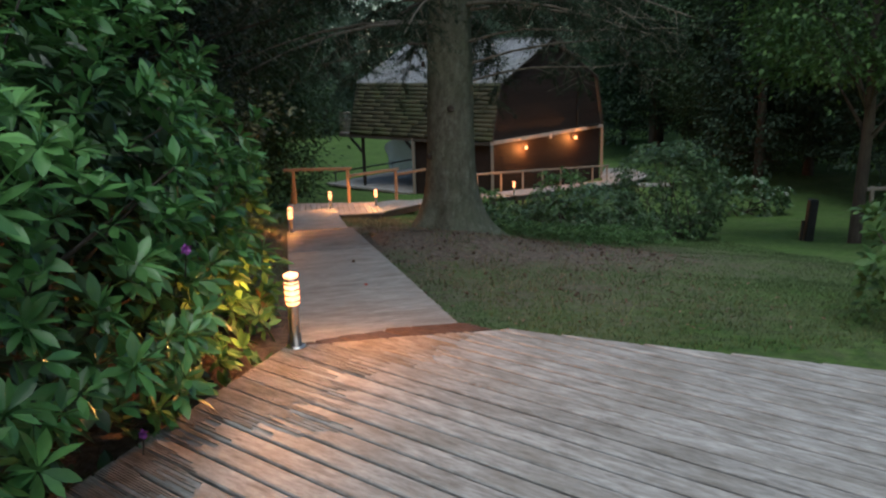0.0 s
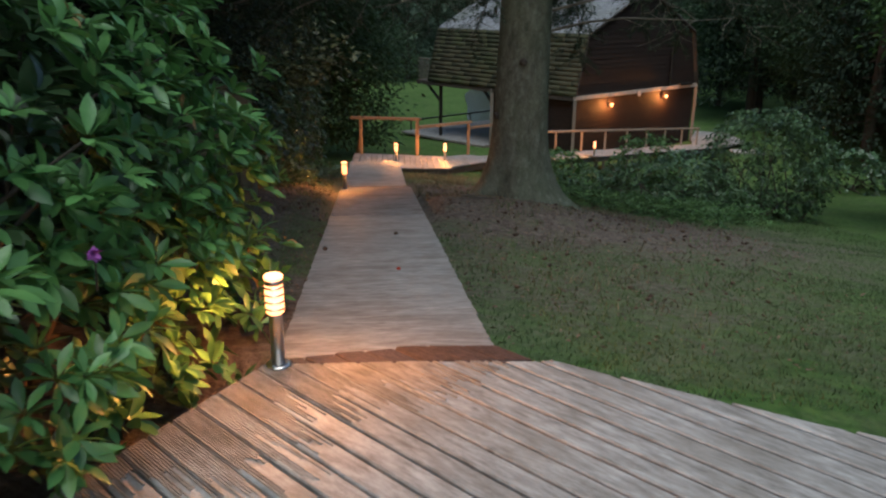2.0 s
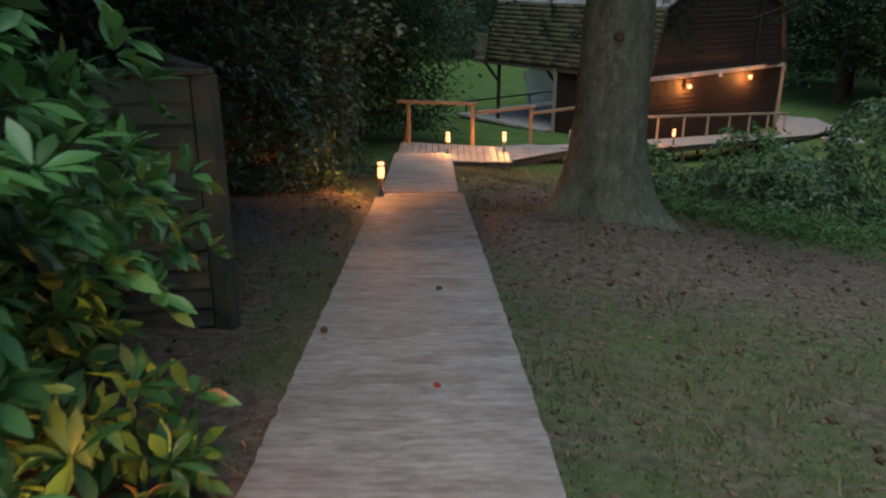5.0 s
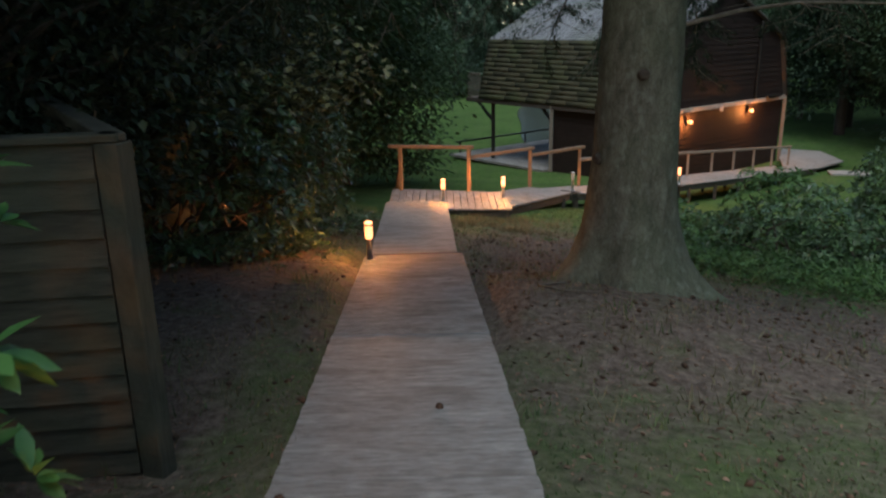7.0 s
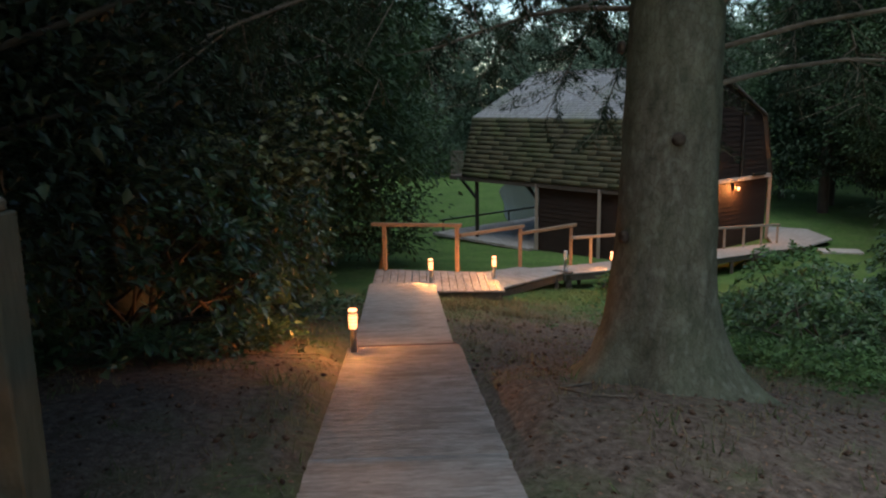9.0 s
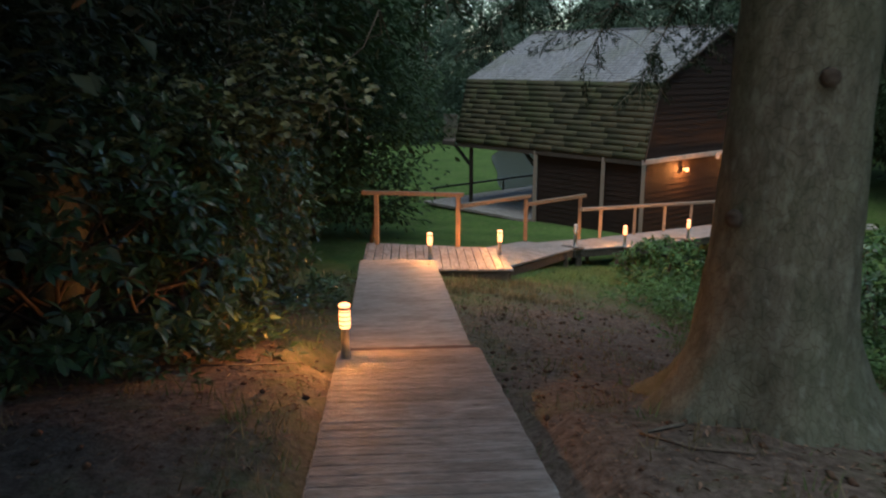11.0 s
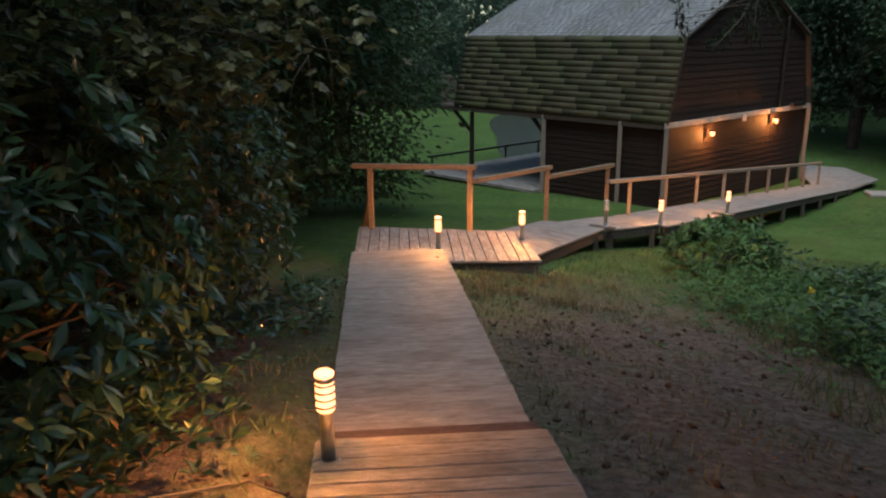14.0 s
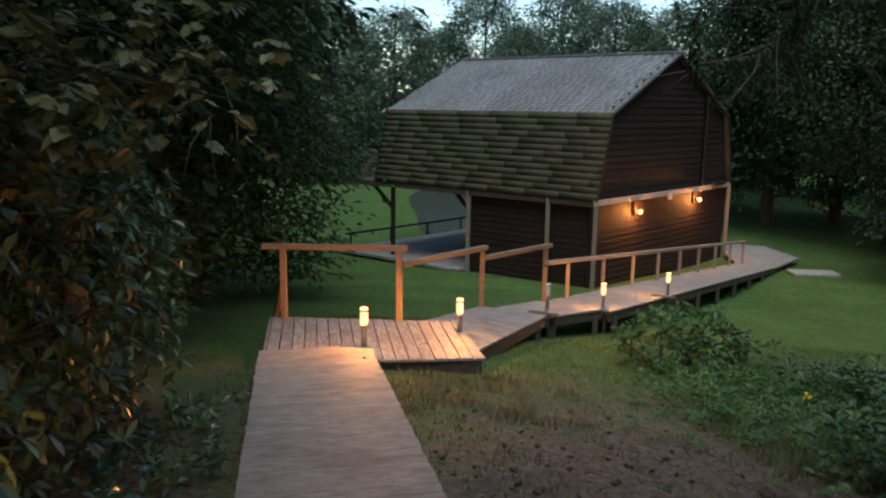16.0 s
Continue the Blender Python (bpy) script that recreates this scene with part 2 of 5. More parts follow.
def ground_material():
    m = bpy.data.materials.new("lawn_and_litter")
    m.use_nodes = True
    n, l = m.node_tree.nodes, m.node_tree.links
    b = n["Principled BSDF"]
    geo = n.new("ShaderNodeNewGeometry")
    at = n.new("ShaderNodeAttribute")
    at.attribute_name = "litter"

    def noise_col(scale, a, c, lo=0.35, hi=0.68):
        t = n.new("ShaderNodeTexNoise")
        t.inputs["Scale"].default_value, t.inputs["Detail"].default_value, t.inputs["Roughness"].default_value = scale, 7, 0.68
        l.new(geo.outputs["Position"], t.inputs["Vector"])
        r = n.new("ShaderNodeValToRGB")
        r.color_ramp.elements[0].position, r.color_ramp.elements[1].position = lo, hi
        r.color_ramp.elements[0].color, r.color_ramp.elements[1].color = (*a, 1), (*c, 1)
        l.new(t.outputs["Fac"], r.inputs["Fac"])
        return r, t

    grass, _ = noise_col(9.0, (0.045, 0.092, 0.024), (0.118, 0.19, 0.056))
    dirt, _ = noise_col(14.0, (0.07, 0.053, 0.043), (0.205, 0.162, 0.132))
    patch, _ = noise_col(2.3, (0, 0, 0), (1, 1, 1), 0.25, 0.75)
    s = n.new("ShaderNodeMath")
    s.operation = "MULTIPLY_ADD"
    s.inputs[1].default_value, s.inputs[2].default_value = 0.8, -0.4
    l.new(patch.outputs["Color"], s.inputs[0])
    a = n.new("ShaderNodeMath")
    a.operation, a.use_clamp = "ADD", True
    l.new(at.outputs["Fac"], a.inputs[0])
    l.new(s.outputs[0], a.inputs[1])
    broad, _ = noise_col(0.45, (0.62, 0.68, 0.6), (1.15, 1.1, 1.05), 0.3, 0.7)
    tone = n.new("ShaderNodeMixRGB")
    tone.blend_type = "MULTIPLY"
    tone.inputs[0].default_value = 1.0
    l.new(grass.outputs["Color"], tone.inputs[1])
    l.new(broad.outputs["Color"], tone.inputs[2])
    mix = n.new("ShaderNodeMixRGB")
    l.new(a.outputs[0], mix.inputs[0])
    l.new(tone.outputs[0], mix.inputs[1])
    l.new(dirt.outputs["Color"], mix.inputs[2])
    l.new(mix.outputs[0], b.inputs["Base Color"])
    b.inputs["Roughness"].default_value, b.inputs["Specular IOR Level"].default_value = 0.95, 0.1
    t = n.new("ShaderNodeTexNoise")
    t.inputs["Scale"].default_value, t.inputs["Detail"].default_value = 45, 5
    l.new(geo.outputs["Position"], t.inputs["Vector"])
    bp = n.new("ShaderNodeBump")
    bp.inputs["Strength"].default_value, bp.inputs["Distance"].default_value = 0.8, 0.03
    l.new(t.outputs["Fac"], bp.inputs["Height"])
    l.new(bp.outputs[0], b.inputs["Normal"])
    return m


M_GROUND = ground_material()


def bark_material():
    """Grey-green scaly conifer bark with pale lichen flecks."""
    m = bpy.data.materials.new("scaly_conifer_bark")
    m.use_nodes = True
    n, l = m.node_tree.nodes, m.node_tree.links
    b = n["Principled BSDF"]
    tc = n.new("ShaderNodeTexCoord")

    def mapped(scale):
        mp = n.new("ShaderNodeMapping")
        mp.inputs["Scale"].default_value = scale
        l.new(tc.outputs["Object"], mp.inputs["Vector"])
        return mp.outputs[0]

    def ramp(fac, lo, hi, a, c):
        r = n.new("ShaderNodeValToRGB")
        r.color_ramp.elements[0].position, r.color_ramp.elements[1].position = lo, hi
        r.color_ramp.elements[0].color, r.color_ramp.elements[1].color = (*a, 1), (*c, 1)
        l.new(fac, r.inputs["Fac"])
        return r.outputs["Color"]

    def tex(scale, vec, detail=6.0, rough=0.65):
        t = n.new("ShaderNodeTexNoise")
        t.inputs["Scale"].default_value, t.inputs["Detail"].default_value, t.inputs["Roughness"].default_value = scale, detail, rough
        l.new(vec, t.inputs["Vector"])
        return t.outputs["Fac"]

    def mix(fac, a, c, kind="MIX"):
        x = n.new("ShaderNodeMixRGB")
        x.blend_type = kind
        l.new(fac, x.inputs[0])
        l.new(a, x.inputs[1])
        l.new(c, x.inputs[2])
        return x.outputs[0]

    wob = n.new("ShaderNodeMixRGB")
    wob.blend_type, wob.inputs[0].default_value = "ADD", 0.12
    warp = n.new("ShaderNodeTexNoise")
    warp.inputs["Scale"].default_value = 5.0
    l.new(tc.outputs["Object"], wob.inputs[1])
    l.new(tc.outputs["Object"], warp.inputs["Vector"])
    l.new(warp.outputs["Color"], wob.inputs[2])
    mp = n.new("ShaderNodeMapping")
    mp.inputs["Scale"].default_value = (1, 1, 0.42)
    l.new(wob.outputs[0], mp.inputs["Vector"])
    v = n.new("ShaderNodeTexVoronoi")
    v.feature = "DISTANCE_TO_EDGE"
    v.inputs["Scale"].default_value = 34.0
    l.new(mp.outputs[0], v.inputs["Vector"])
    base = ramp(tex(9, mapped((1, 1, 0.5))), 0.3, 0.7, (0.068, 0.067, 0.05), (0.175, 0.17, 0.13))
    green = ramp(tex(1.8, mapped((1, 1, 0.4))), 0.4, 0.65, (0, 0, 0), (0.55, 0.55, 0.55))
    moss = n.new("ShaderNodeRGB")
    moss.outputs[0].default_value = (0.105, 0.13, 0.078, 1)
    col = mix(green, base, moss.outputs[0])
    crack = ramp(v.outputs["Distance"], 0.0, 0.1, (0.72, 0.71, 0.69), (1, 1, 1))
    one = n.new("ShaderNodeValue")
    one.outputs[0].default_value = 1.0
    col = mix(one.outputs[0], col, crack, "MULTIPLY")
    fleck = ramp(tex(16, mapped((1, 1, 0.55)), 3, 0.5), 0.56, 0.72, (0, 0, 0), (0.4, 0.4, 0.4))
    pale = n.new("ShaderNodeRGB")
    pale.outputs[0].default_value = (0.25, 0.265, 0.215, 1)
    col = mix(fleck, col, pale.outputs[0])
    l.new(col, b.inputs["Base Color"])
    b.inputs["Roughness"].default_value, b.inputs["Specular IOR Level"].default_value = 0.95, 0.15
    up = n.new("ShaderNodeMath")
    up.operation = "ADD"
    l.new(crack, up.inputs[0])
    l.new(tex(30, mapped((1, 1, 0.6))), up.inputs[1])
    bp = n.new("ShaderNodeBump")
    bp.inputs["Strength"].default_value, bp.inputs["Distance"].default_value = 0.7, 0.012
    l.new(up.outputs[0], bp.inputs["Height"])
    l.new(bp.outputs[0], b.inputs["Normal"])
    return m


M_BARK = bark_material()


# ---- building helpers ----
def mesh_np(name, verts, faces, material=None, smooth=False):
    """A mesh from numpy arrays: verts (n, 3), faces (m, k)."""
    verts, faces = np.asarray(verts, dtype=np.float32), np.asarray(faces, dtype=np.int32)
    me = bpy.data.meshes.new(name)
    me.vertices.add(len(verts))
    me.vertices.foreach_set("co", verts.ravel())
    k = faces.shape[1]
    me.loops.add(faces.size)
    me.loops.foreach_set("vertex_index", faces.ravel())
    me.polygons.add(len(faces))
    me.polygons.foreach_set("loop_start", np.arange(0, faces.size, k, dtype=np.int32))
    me.polygons.foreach_set("loop_total", np.full(len(faces), k, dtype=np.int32))
    if smooth:
        me.polygons.foreach_set("use_smooth", np.ones(len(faces), dtype=bool))
    me.update(calc_edges=True)
    if material:
        me.materials.append(material)
    return me


def thing(name, label, category, at=(0, 0, 0), group="", kind=""):
    ob = new(name)
    ob.location = at
    ob.empty_display_size = 0.1
    return tagged(ob, label, category, group, kind)


def part(name, data, material, parent, label="", m=None):
    """Links a bmesh or a mesh as one object under parent; m: its pose in the parent's space."""
    if isinstance(data, bmesh.types.BMesh):
        me = bpy.data.meshes.new(name)
        bmesh.ops.recalc_face_normals(data, faces=data.faces)
        data.to_mesh(me)
        data.free()
    else:
        me = data
    if material and not me.materials:
        me.materials.append(material)
    ob = new(name, me)
    ob.parent = parent
    if m is not None:
        ob.matrix_basis = m
    if label:
        tagged(ob, label)
    return ob


def box_bm(sx, sy, sz, bevel=0.004, centre=(0, 0, 0)):
    bm = bmesh.new()
    bmesh.ops.create_cube(bm, size=1, matrix=Matrix.LocRotScale(centre, None, (sx, sy, sz)))
    if bevel:
        bmesh.ops.bevel(bm, geom=bm.edges[:], offset=bevel, segments=1, affect="EDGES")
    return bm


def beam(name, a, b, w, h, material, parent, label="", bevel=0.006):
    """A squared timber from a to b (parent's space), w wide, h deep."""
    a, b = Vector(a), Vector(b)
    d = b - a
    up = Vector((0, 0, 1)) if abs(d.normalized().z) < 0.95 else Vector((0, 1, 0))
    x = d.normalized()
    y = up.cross(x).normalized()
    z = x.cross(y)
    m = Matrix.Translation((a + b) / 2) @ Matrix((x, y, z)).transposed().to_4x4()
    return part(name, box_bm(d.length, w, h, bevel), material, parent, label, m)


def tube(points, radii, sides=8):
    """Verts and quads of a tube along points."""
    vs, fs = [], []
    pts = [Vector(p) for p in points]
    for i, p in enumerate(pts):
        d = (pts[min(i + 1, len(pts) - 1)] - pts[max(i - 1, 0)]).normalized()
        ref = Vector((1, 0, 0)) if abs(d.x) < 0.8 else Vector((0, 1, 0))
        u = d.cross(ref).normalized()
        v = d.cross(u)
        for k in range(sides):
            a = 2 * math.pi * k / sides
            vs.append(p + (u * math.cos(a) + v * math.sin(a)) * radii[i])
    for i in range(len(pts) - 1):
        for k in range(sides):
            k2 = (k + 1) % sides
            fs.append((i * sides + k, i * sides + k2, (i + 1) * sides + k2, (i + 1) * sides + k))
    return vs, fs


def tubes_mesh(name, runs, material, sides=8):
    vs, fs = [], []
    for pts, rad in runs:
        v, f = tube(pts, rad, sides)
        o = len(vs)
        vs += v
        fs += [tuple(i + o for i in q) for q in f]
    return mesh_np(name, [tuple(v) for v in vs], fs, material, smooth=True)


def lathe(profile, sides=20):
    """A bmesh turned round z from (radius, z) pairs."""
    bm = bmesh.new()
    rings = []
    for r, z in profile:
        rings.append([bm.verts.new((r * math.cos(2 * math.pi * k / sides), r * math.sin(2 * math.pi * k / sides), z)) for k in range(sides)])
    for a, b in zip(rings, rings[1:]):
        for k in range(sides):
            bm.faces.new((a[k], a[(k + 1) % sides], b[(k + 1) % sides], b[k]))
    bm.faces.new(rings[0])
    bm.faces.new(rings[-1])
    for f in bm.faces:
        f.smooth = len(f.verts) == 4
    return bm


def leaves(name, P, D, L, W, material, rng, fold=0.25, droop=0.25, simple=False):
    """One mesh of leaves: P bases, D directions, L lengths, W widths."""
    n = len(P)
    D = D / np.linalg.norm(D, axis=1, keepdims=True)
    up = np.tile(np.array([0.0, 0.0, 1.0]), (n, 1)) + rng.normal(0, 0.35, (n, 3))
    S = np.cross(D, up)
    S /= np.linalg.norm(S, axis=1, keepdims=True) + 1e-9
    N = np.cross(S, D)
    L, W = np.asarray(L)[:, None], np.asarray(W)[:, None]
    tip = P + D * L - N * L * droop
    mid = P + D * L * 0.55 - N * L * droop * 0.25
    left = mid + S * W / 2 + N * W * fold
    right = mid - S * W / 2 + N * W * fold
    base = np.arange(n)[:, None]
    if simple:
        V = np.stack([P, right, tip, left], axis=1).reshape(-1, 3)
        F = np.concatenate([base * 4 + np.array([[0, 1, 2]]), base * 4 + np.array([[0, 2, 3]])])
    else:
        low = P + D * L * 0.3
        high = P + D * L * 0.76 - N * L * droop * 0.6
        ring = [P, low - S * W * 0.36 + N * W * fold * 0.7, right, high - S * W * 0.36 + N * W * fold * 0.7, tip,
                high + S * W * 0.36 + N * W * fold * 0.7, left, low + S * W * 0.36 + N * W * fold * 0.7, mid]
        V = np.stack(ring, axis=1).reshape(-1, 3)
        F = np.concatenate([base * 9 + np.array([[k, (k + 1) % 8, 8]]) for k in range(8)])
    return mesh_np(name, V, F, material)


def clip_strip(poly, t0, t1):
    def cut(pts, keep, t):
        out = []
        for i, p in enumerate(pts):
            q = pts[(i + 1) % len(pts)]
            a, b = keep * (p[1] - t) >= 0, keep * (q[1] - t) >= 0
            if a:
                out.append(p)
            if a != b:
                k = (t - p[1]) / (q[1] - p[1])
                out.append((p[0] + k * (q[0] - p[0]), t))
        return out
    pts = cut(poly, 1, t0)
    return cut(pts, -1, t1) if pts else []


def ridge_bars(bm, poly, t0, t1, c, limit, rng, count=9):
    """Raised ribs along a plank between t0 and t1; c: the plank's centre; limit: how far along they reach."""
    step = (t1 - t0) / count
    for k in range(count):
        lo = t0 + step * (k + 0.2)
        strip = clip_strip(poly, lo, lo + step * 0.6)
        stop = limit + rng.uniform(-0.3, 0.15)
        strip = [(min(p[0], stop), p[1]) for p in strip]
        if len(strip) < 3 or max(p[0] for p in strip) - min(p[0] for p in strip) < 0.02:
            continue
        x0, x1 = min(p[0] for p in strip) + 0.008, max(p[0] for p in strip) - 0.008
        y0, y1 = lo, lo + step * 0.6
        low = [bm.verts.new((x - c[0], y - c[1], -0.004)) for x, y in ((x0, y0), (x1, y0), (x1, y1), (x0, y1))]
        top = [bm.verts.new((x - c[0], y - c[1], 0.006)) for x, y in ((x0, y0 + 0.001), (x1, y0 + 0.001), (x1, y1 - 0.001), (x0, y1 - 0.001))]
        bm.faces.new(top).material_index = 1
        for q in range(4):
            bm.faces.new((low[q], low[(q + 1) % 4], top[(q + 1) % 4], top[q])).material_index = 1


def plank_field(parent, corners, along, pitch, gap, thick, material, name="plank", seed=0, chamfer=0.006, phase=0.0, ribs=None, rib_material=None):
    """Planks laid over a flat polygon given by 3D corners; along: their direction; ribs: how far along a plank at a place its grooving reaches."""
    rng = random.Random(seed)
    C = [Vector(c) for c in corners]
    o = C[0]
    nrm = Vector((0, 0, 0))
    for i in range(1, len(C) - 1):
        nrm += (C[i] - o).cross(C[i + 1] - o)
    nrm.normalize()
    if nrm.z < 0:
        nrm = -nrm
    ex = Vector(along) - nrm * Vector(along).dot(nrm)
    ex.normalize()
    ey = nrm.cross(ex)
    poly = [((c - o).dot(ex), (c - o).dot(ey)) for c in C]
    lo, hi = min(p[1] for p in poly), max(p[1] for p in poly)
    i, t = 0, lo - phase
    while t < hi - 0.01:
        t1 = min(t + pitch - gap, hi)
        pts = clip_strip(poly, t, t1)
        clean = []
        for p in pts:
            if not clean or abs(p[0] - clean[-1][0]) + abs(p[1] - clean[-1][1]) > 0.004:
                clean.append(p)
        if len(clean) > 2 and abs(clean[0][0] - clean[-1][0]) + abs(clean[0][1] - clean[-1][1]) < 0.004:
            clean.pop()
        if len(clean) >= 3:
            cx, cy = sum(p[0] for p in clean) / len(clean), sum(p[1] for p in clean) / len(clean)
            jog = [(p[0] + rng.uniform(-0.006, 0.006), p[1]) for p in clean]
            bm = bmesh.new()
            c = chamfer
            dz = rng.uniform(-1, 1) * min(0.0025, gap * 0.4)
            rings = []
            for ins, z in ((0, -thick), (0, -c + dz), (c, dz)):
                ring = []
                for p in jog:
                    vx, vy = p[0] - cx, p[1] - cy
                    ring.append(bm.verts.new((vx - math.copysign(min(ins, abs(vx)), vx), vy - math.copysign(min(ins, abs(vy)), vy), z)))
                rings.append(ring)
            k = len(jog)
            for a, b in zip(rings, rings[1:]):
                for q in range(k):
                    bm.faces.new((a[q], a[(q + 1) % k], b[(q + 1) % k], b[q]))
            bm.faces.new(rings[0][::-1])
            bm.faces.new(rings[-1])
            at = o + ex * cx + ey * cy
            if ribs:
                ridge_bars(bm, poly, max(t, lo), t1, (cx, cy), ribs(at, o, ex), rng)
            m = Matrix.Translation(at) @ Matrix((ex, ey, nrm)).transposed().to_4x4()
            made = part(name, bm, material, parent, "", m)
            if ribs:
                made.data.materials.append(rib_material or material)
        t += pitch
        i += 1


# ---- ground ----
GY = [-400, -10, 2, 4, 6.6, 8.5, 11, 13.3, 16, 18.5, 22, 26, 30, 34, 60, 400]
GZ = [-0.1, -0.1, -0.12, -0.32, -0.66, -0.9, -1.42, -1.86, -2.36, -2.68, -3.3, -3.9, -4.4, -4.6, -4.7, -4.7]
TREE = (0.29, 9.7)
WALKS = [((0.27, 2.72, -0.05), (-2.04, 10.88, -1.235)), ((-2.04, 10.9, -1.27), (-3.62, 16.8, -2.06))]


def ground_z(x, y):
    k = min(max((y - 3) / 4, 0), 1) * min(max((30 - y) / 10, 0), 1)
    z = float(np.interp(y, GY, GZ)) - 0.06 * k * (min(max(x, -3), 8) + 0.5)
    r2 = (x - TREE[0]) ** 2 + (y - TREE[1]) ** 2
    z += 0.22 * math.exp(-r2 / 1.5) + 0.07 * math.exp(-((x - TREE[0] + 0.1) ** 2 / 1.8 + (y - TREE[1] + 1.0) ** 2 / 0.9))
    z -= 0.19 * min(max((-1.1 - x) / 0.6, 0), 1) * math.exp(-((y - 5.8) / 1.7) ** 2)
    if -5 < x < 20 and 0 < y < 40:
        z += 0.035 * noise.noise((x * 0.9, y * 0.9, 0)) + 0.016 * noise.noise((x * 2.1, y * 2.1, 3))
    for a, b in WALKS:
        if a[1] - 0.6 < y < b[1] + 0.6:
            f = min(max((y - a[1]) / (b[1] - a[1]), 0), 1)
            d = abs(x - (a[0] + f * (b[0] - a[0])))
            if d < 1.0:
                z = min(z, a[2] + f * (b[2] - a[2]) - 0.075 + max(0, d - 0.62) * 0.8)
    if -2.5 < x < 9 and y < 2.9:
        z = min(z, -0.11 - 0.26 * min(max((-0.3 - x) / 0.12, 0), 1) * min(max((3.3 - y) / 0.5, 0), 1))
    return z


def litter_amount(x, y):
    r = math.hypot((x - TREE[0] - 0.2) / 1.25, y - TREE[1] + 0.3)
    a = 1.5 - r / 3.3
    left = min(1.4, max(0, (-0.45 - (x + 0.29 * (y - 2.7))) * 2.6)) * min(max((y - 2.6) / 2.0, 0), 1) * min(max((17 - y) / 4, 0), 1)
    front = 1.4 - math.hypot((x + 0.5) / 2.6, (y - 13.0) / 4.0)
    worn = 0.58 * min(max((y - 2.5) / 2, 0), 1) * min(max((18 - y) / 3, 0), 1) * min(max((4.5 - x) / 2.5, 0), 1)
    under_bush = 1.2 if x < -0.25 + 0.3 * (y - 2.5) and -2 < y < 4.6 and x > -3.4 else 0.0
    return max(0.0, min(1.0, max(a, left, front, worn, under_bush)))


def steps(lo, hi, fine_lo, fine_hi, fine, grow=1.3):
    out = list(np.arange(fine_lo, fine_hi + 1e-6, fine))
    d, v = fine, fine_hi
    while v < hi:
        d *= grow
        v += d
        out.append(min(v, hi))
    d, v = fine, fine_lo
    while v > lo:
        d *= grow
        v -= d
        out.insert(0, max(v, lo))
    return out


xs, ys = steps(-400, 400, -7, 11, 0.16), steps(-400, 400, -3, 30, 0.16)
gv = [(x, y, ground_z(x, y)) for y in ys for x in xs]
nx = len(xs)
gf = [(j * nx + i, j * nx + i + 1, (j + 1) * nx + i + 1, (j + 1) * nx + i) for j in range(len(ys) - 1) for i in range(nx - 1)]
gme = mesh_np("ground", gv, gf, M_GROUND, smooth=True)
gat = gme.attributes.new("litter", "FLOAT", "POINT")
gat.data.foreach_set("value", np.array([litter_amount(v[0], v[1]) for v in gv], dtype=np.float32))
tagged(new("ground", gme), "sloping mown lawn with bare brown needle litter", "ground", kind="structure")

water = bpy.data.meshes.new("water")
wb = bmesh.new()
ring = []
for a in np.linspace(0, 2 * math.pi, 60, endpoint=False):
    k = (abs(math.cos(a)) ** 4 + abs(math.sin(a)) ** 4) ** -0.25 * (1 + 0.04 * math.sin(5 * a))
    y = 48 + 10.5 * k * math.sin(a)
    ring.append(wb.verts.new((-1.4 + 4.7 * k * math.cos(a) - 0.12 * (y - 48), y, -4.6)))
wb.faces.new(ring)
wb.to_mesh(water)
wb.free()
water.materials.append(M_WATER)
tagged(new("water", water), "still grey-green pond behind the boathouse", "pond", kind="structure")


# ---- deck, walkways, platform, ramps ----
deck = thing("deck", "weathered grey timber deck with grooved boards", "deck", kind="structure")
DECK = [(-0.27, 2.5, 0), (-0.2, 2.45, 0), (0.41, 2.6, 0), (0.8, 2.68, 0), (1.03, 2.73, 0), (2.06, 2.38, 0), (2.96, 2.09, 0), (5.4, 1.3, 0), (4.0, -3.6, 0), (-2.1, -3.6, 0), (-0.77, 0.88, 0)]
BOARD_WAY = Vector((0.833, -0.553, 0))
# the boards near the lamp keep their grooving, the rest is worn smooth
plank_field(deck, DECK, BOARD_WAY, 0.1235, 0.014, 0.03, M_DECK, seed=3, phase=0.075, ribs=lambda p, o, ex: (0.45 - o.x) / ex.x + 0.35 * noise.noise((p.y * 2.3, 0, 0)) - 0.1, rib_material=M_GROOVE)
# the ungrooved part left of x 0.3 paints a shadow from the lamp
toe = thing("edge_strip", "dark reddish grooved board ends and painted lamp shadow where deck meets boardwalk", "strip", kind="structure")
plank_field(toe, [(-0.25, 2.51, -0.006), (-0.17, 2.47, -0.006), (0.41, 2.615, -0.006), (0.8, 2.695, -0.006), (0.95, 2.72, -0.006), (0.74, 2.85, -0.006), (0.3, 2.76, -0.006)], BOARD_WAY, 0.1235, 0.012, 0.03, M_STRIP,
            seed=4, phase=0.02, ribs=lambda p, o, ex: 9.0 if p.x > 0.3 else -9.0)
for a, b in zip(DECK, DECK[1:] + DECK[:1]):
    av, bv = Vector(a), Vector(b)
    mid = Vector((1.0, -0.3, 0))
    pull = lambda p: p + (mid - p).normalized() * 0.06 + Vector((0, 0, -0.1))
    beam("edge_joist", pull(av), pull(bv), 0.045, 0.13, M_JOIST, deck)


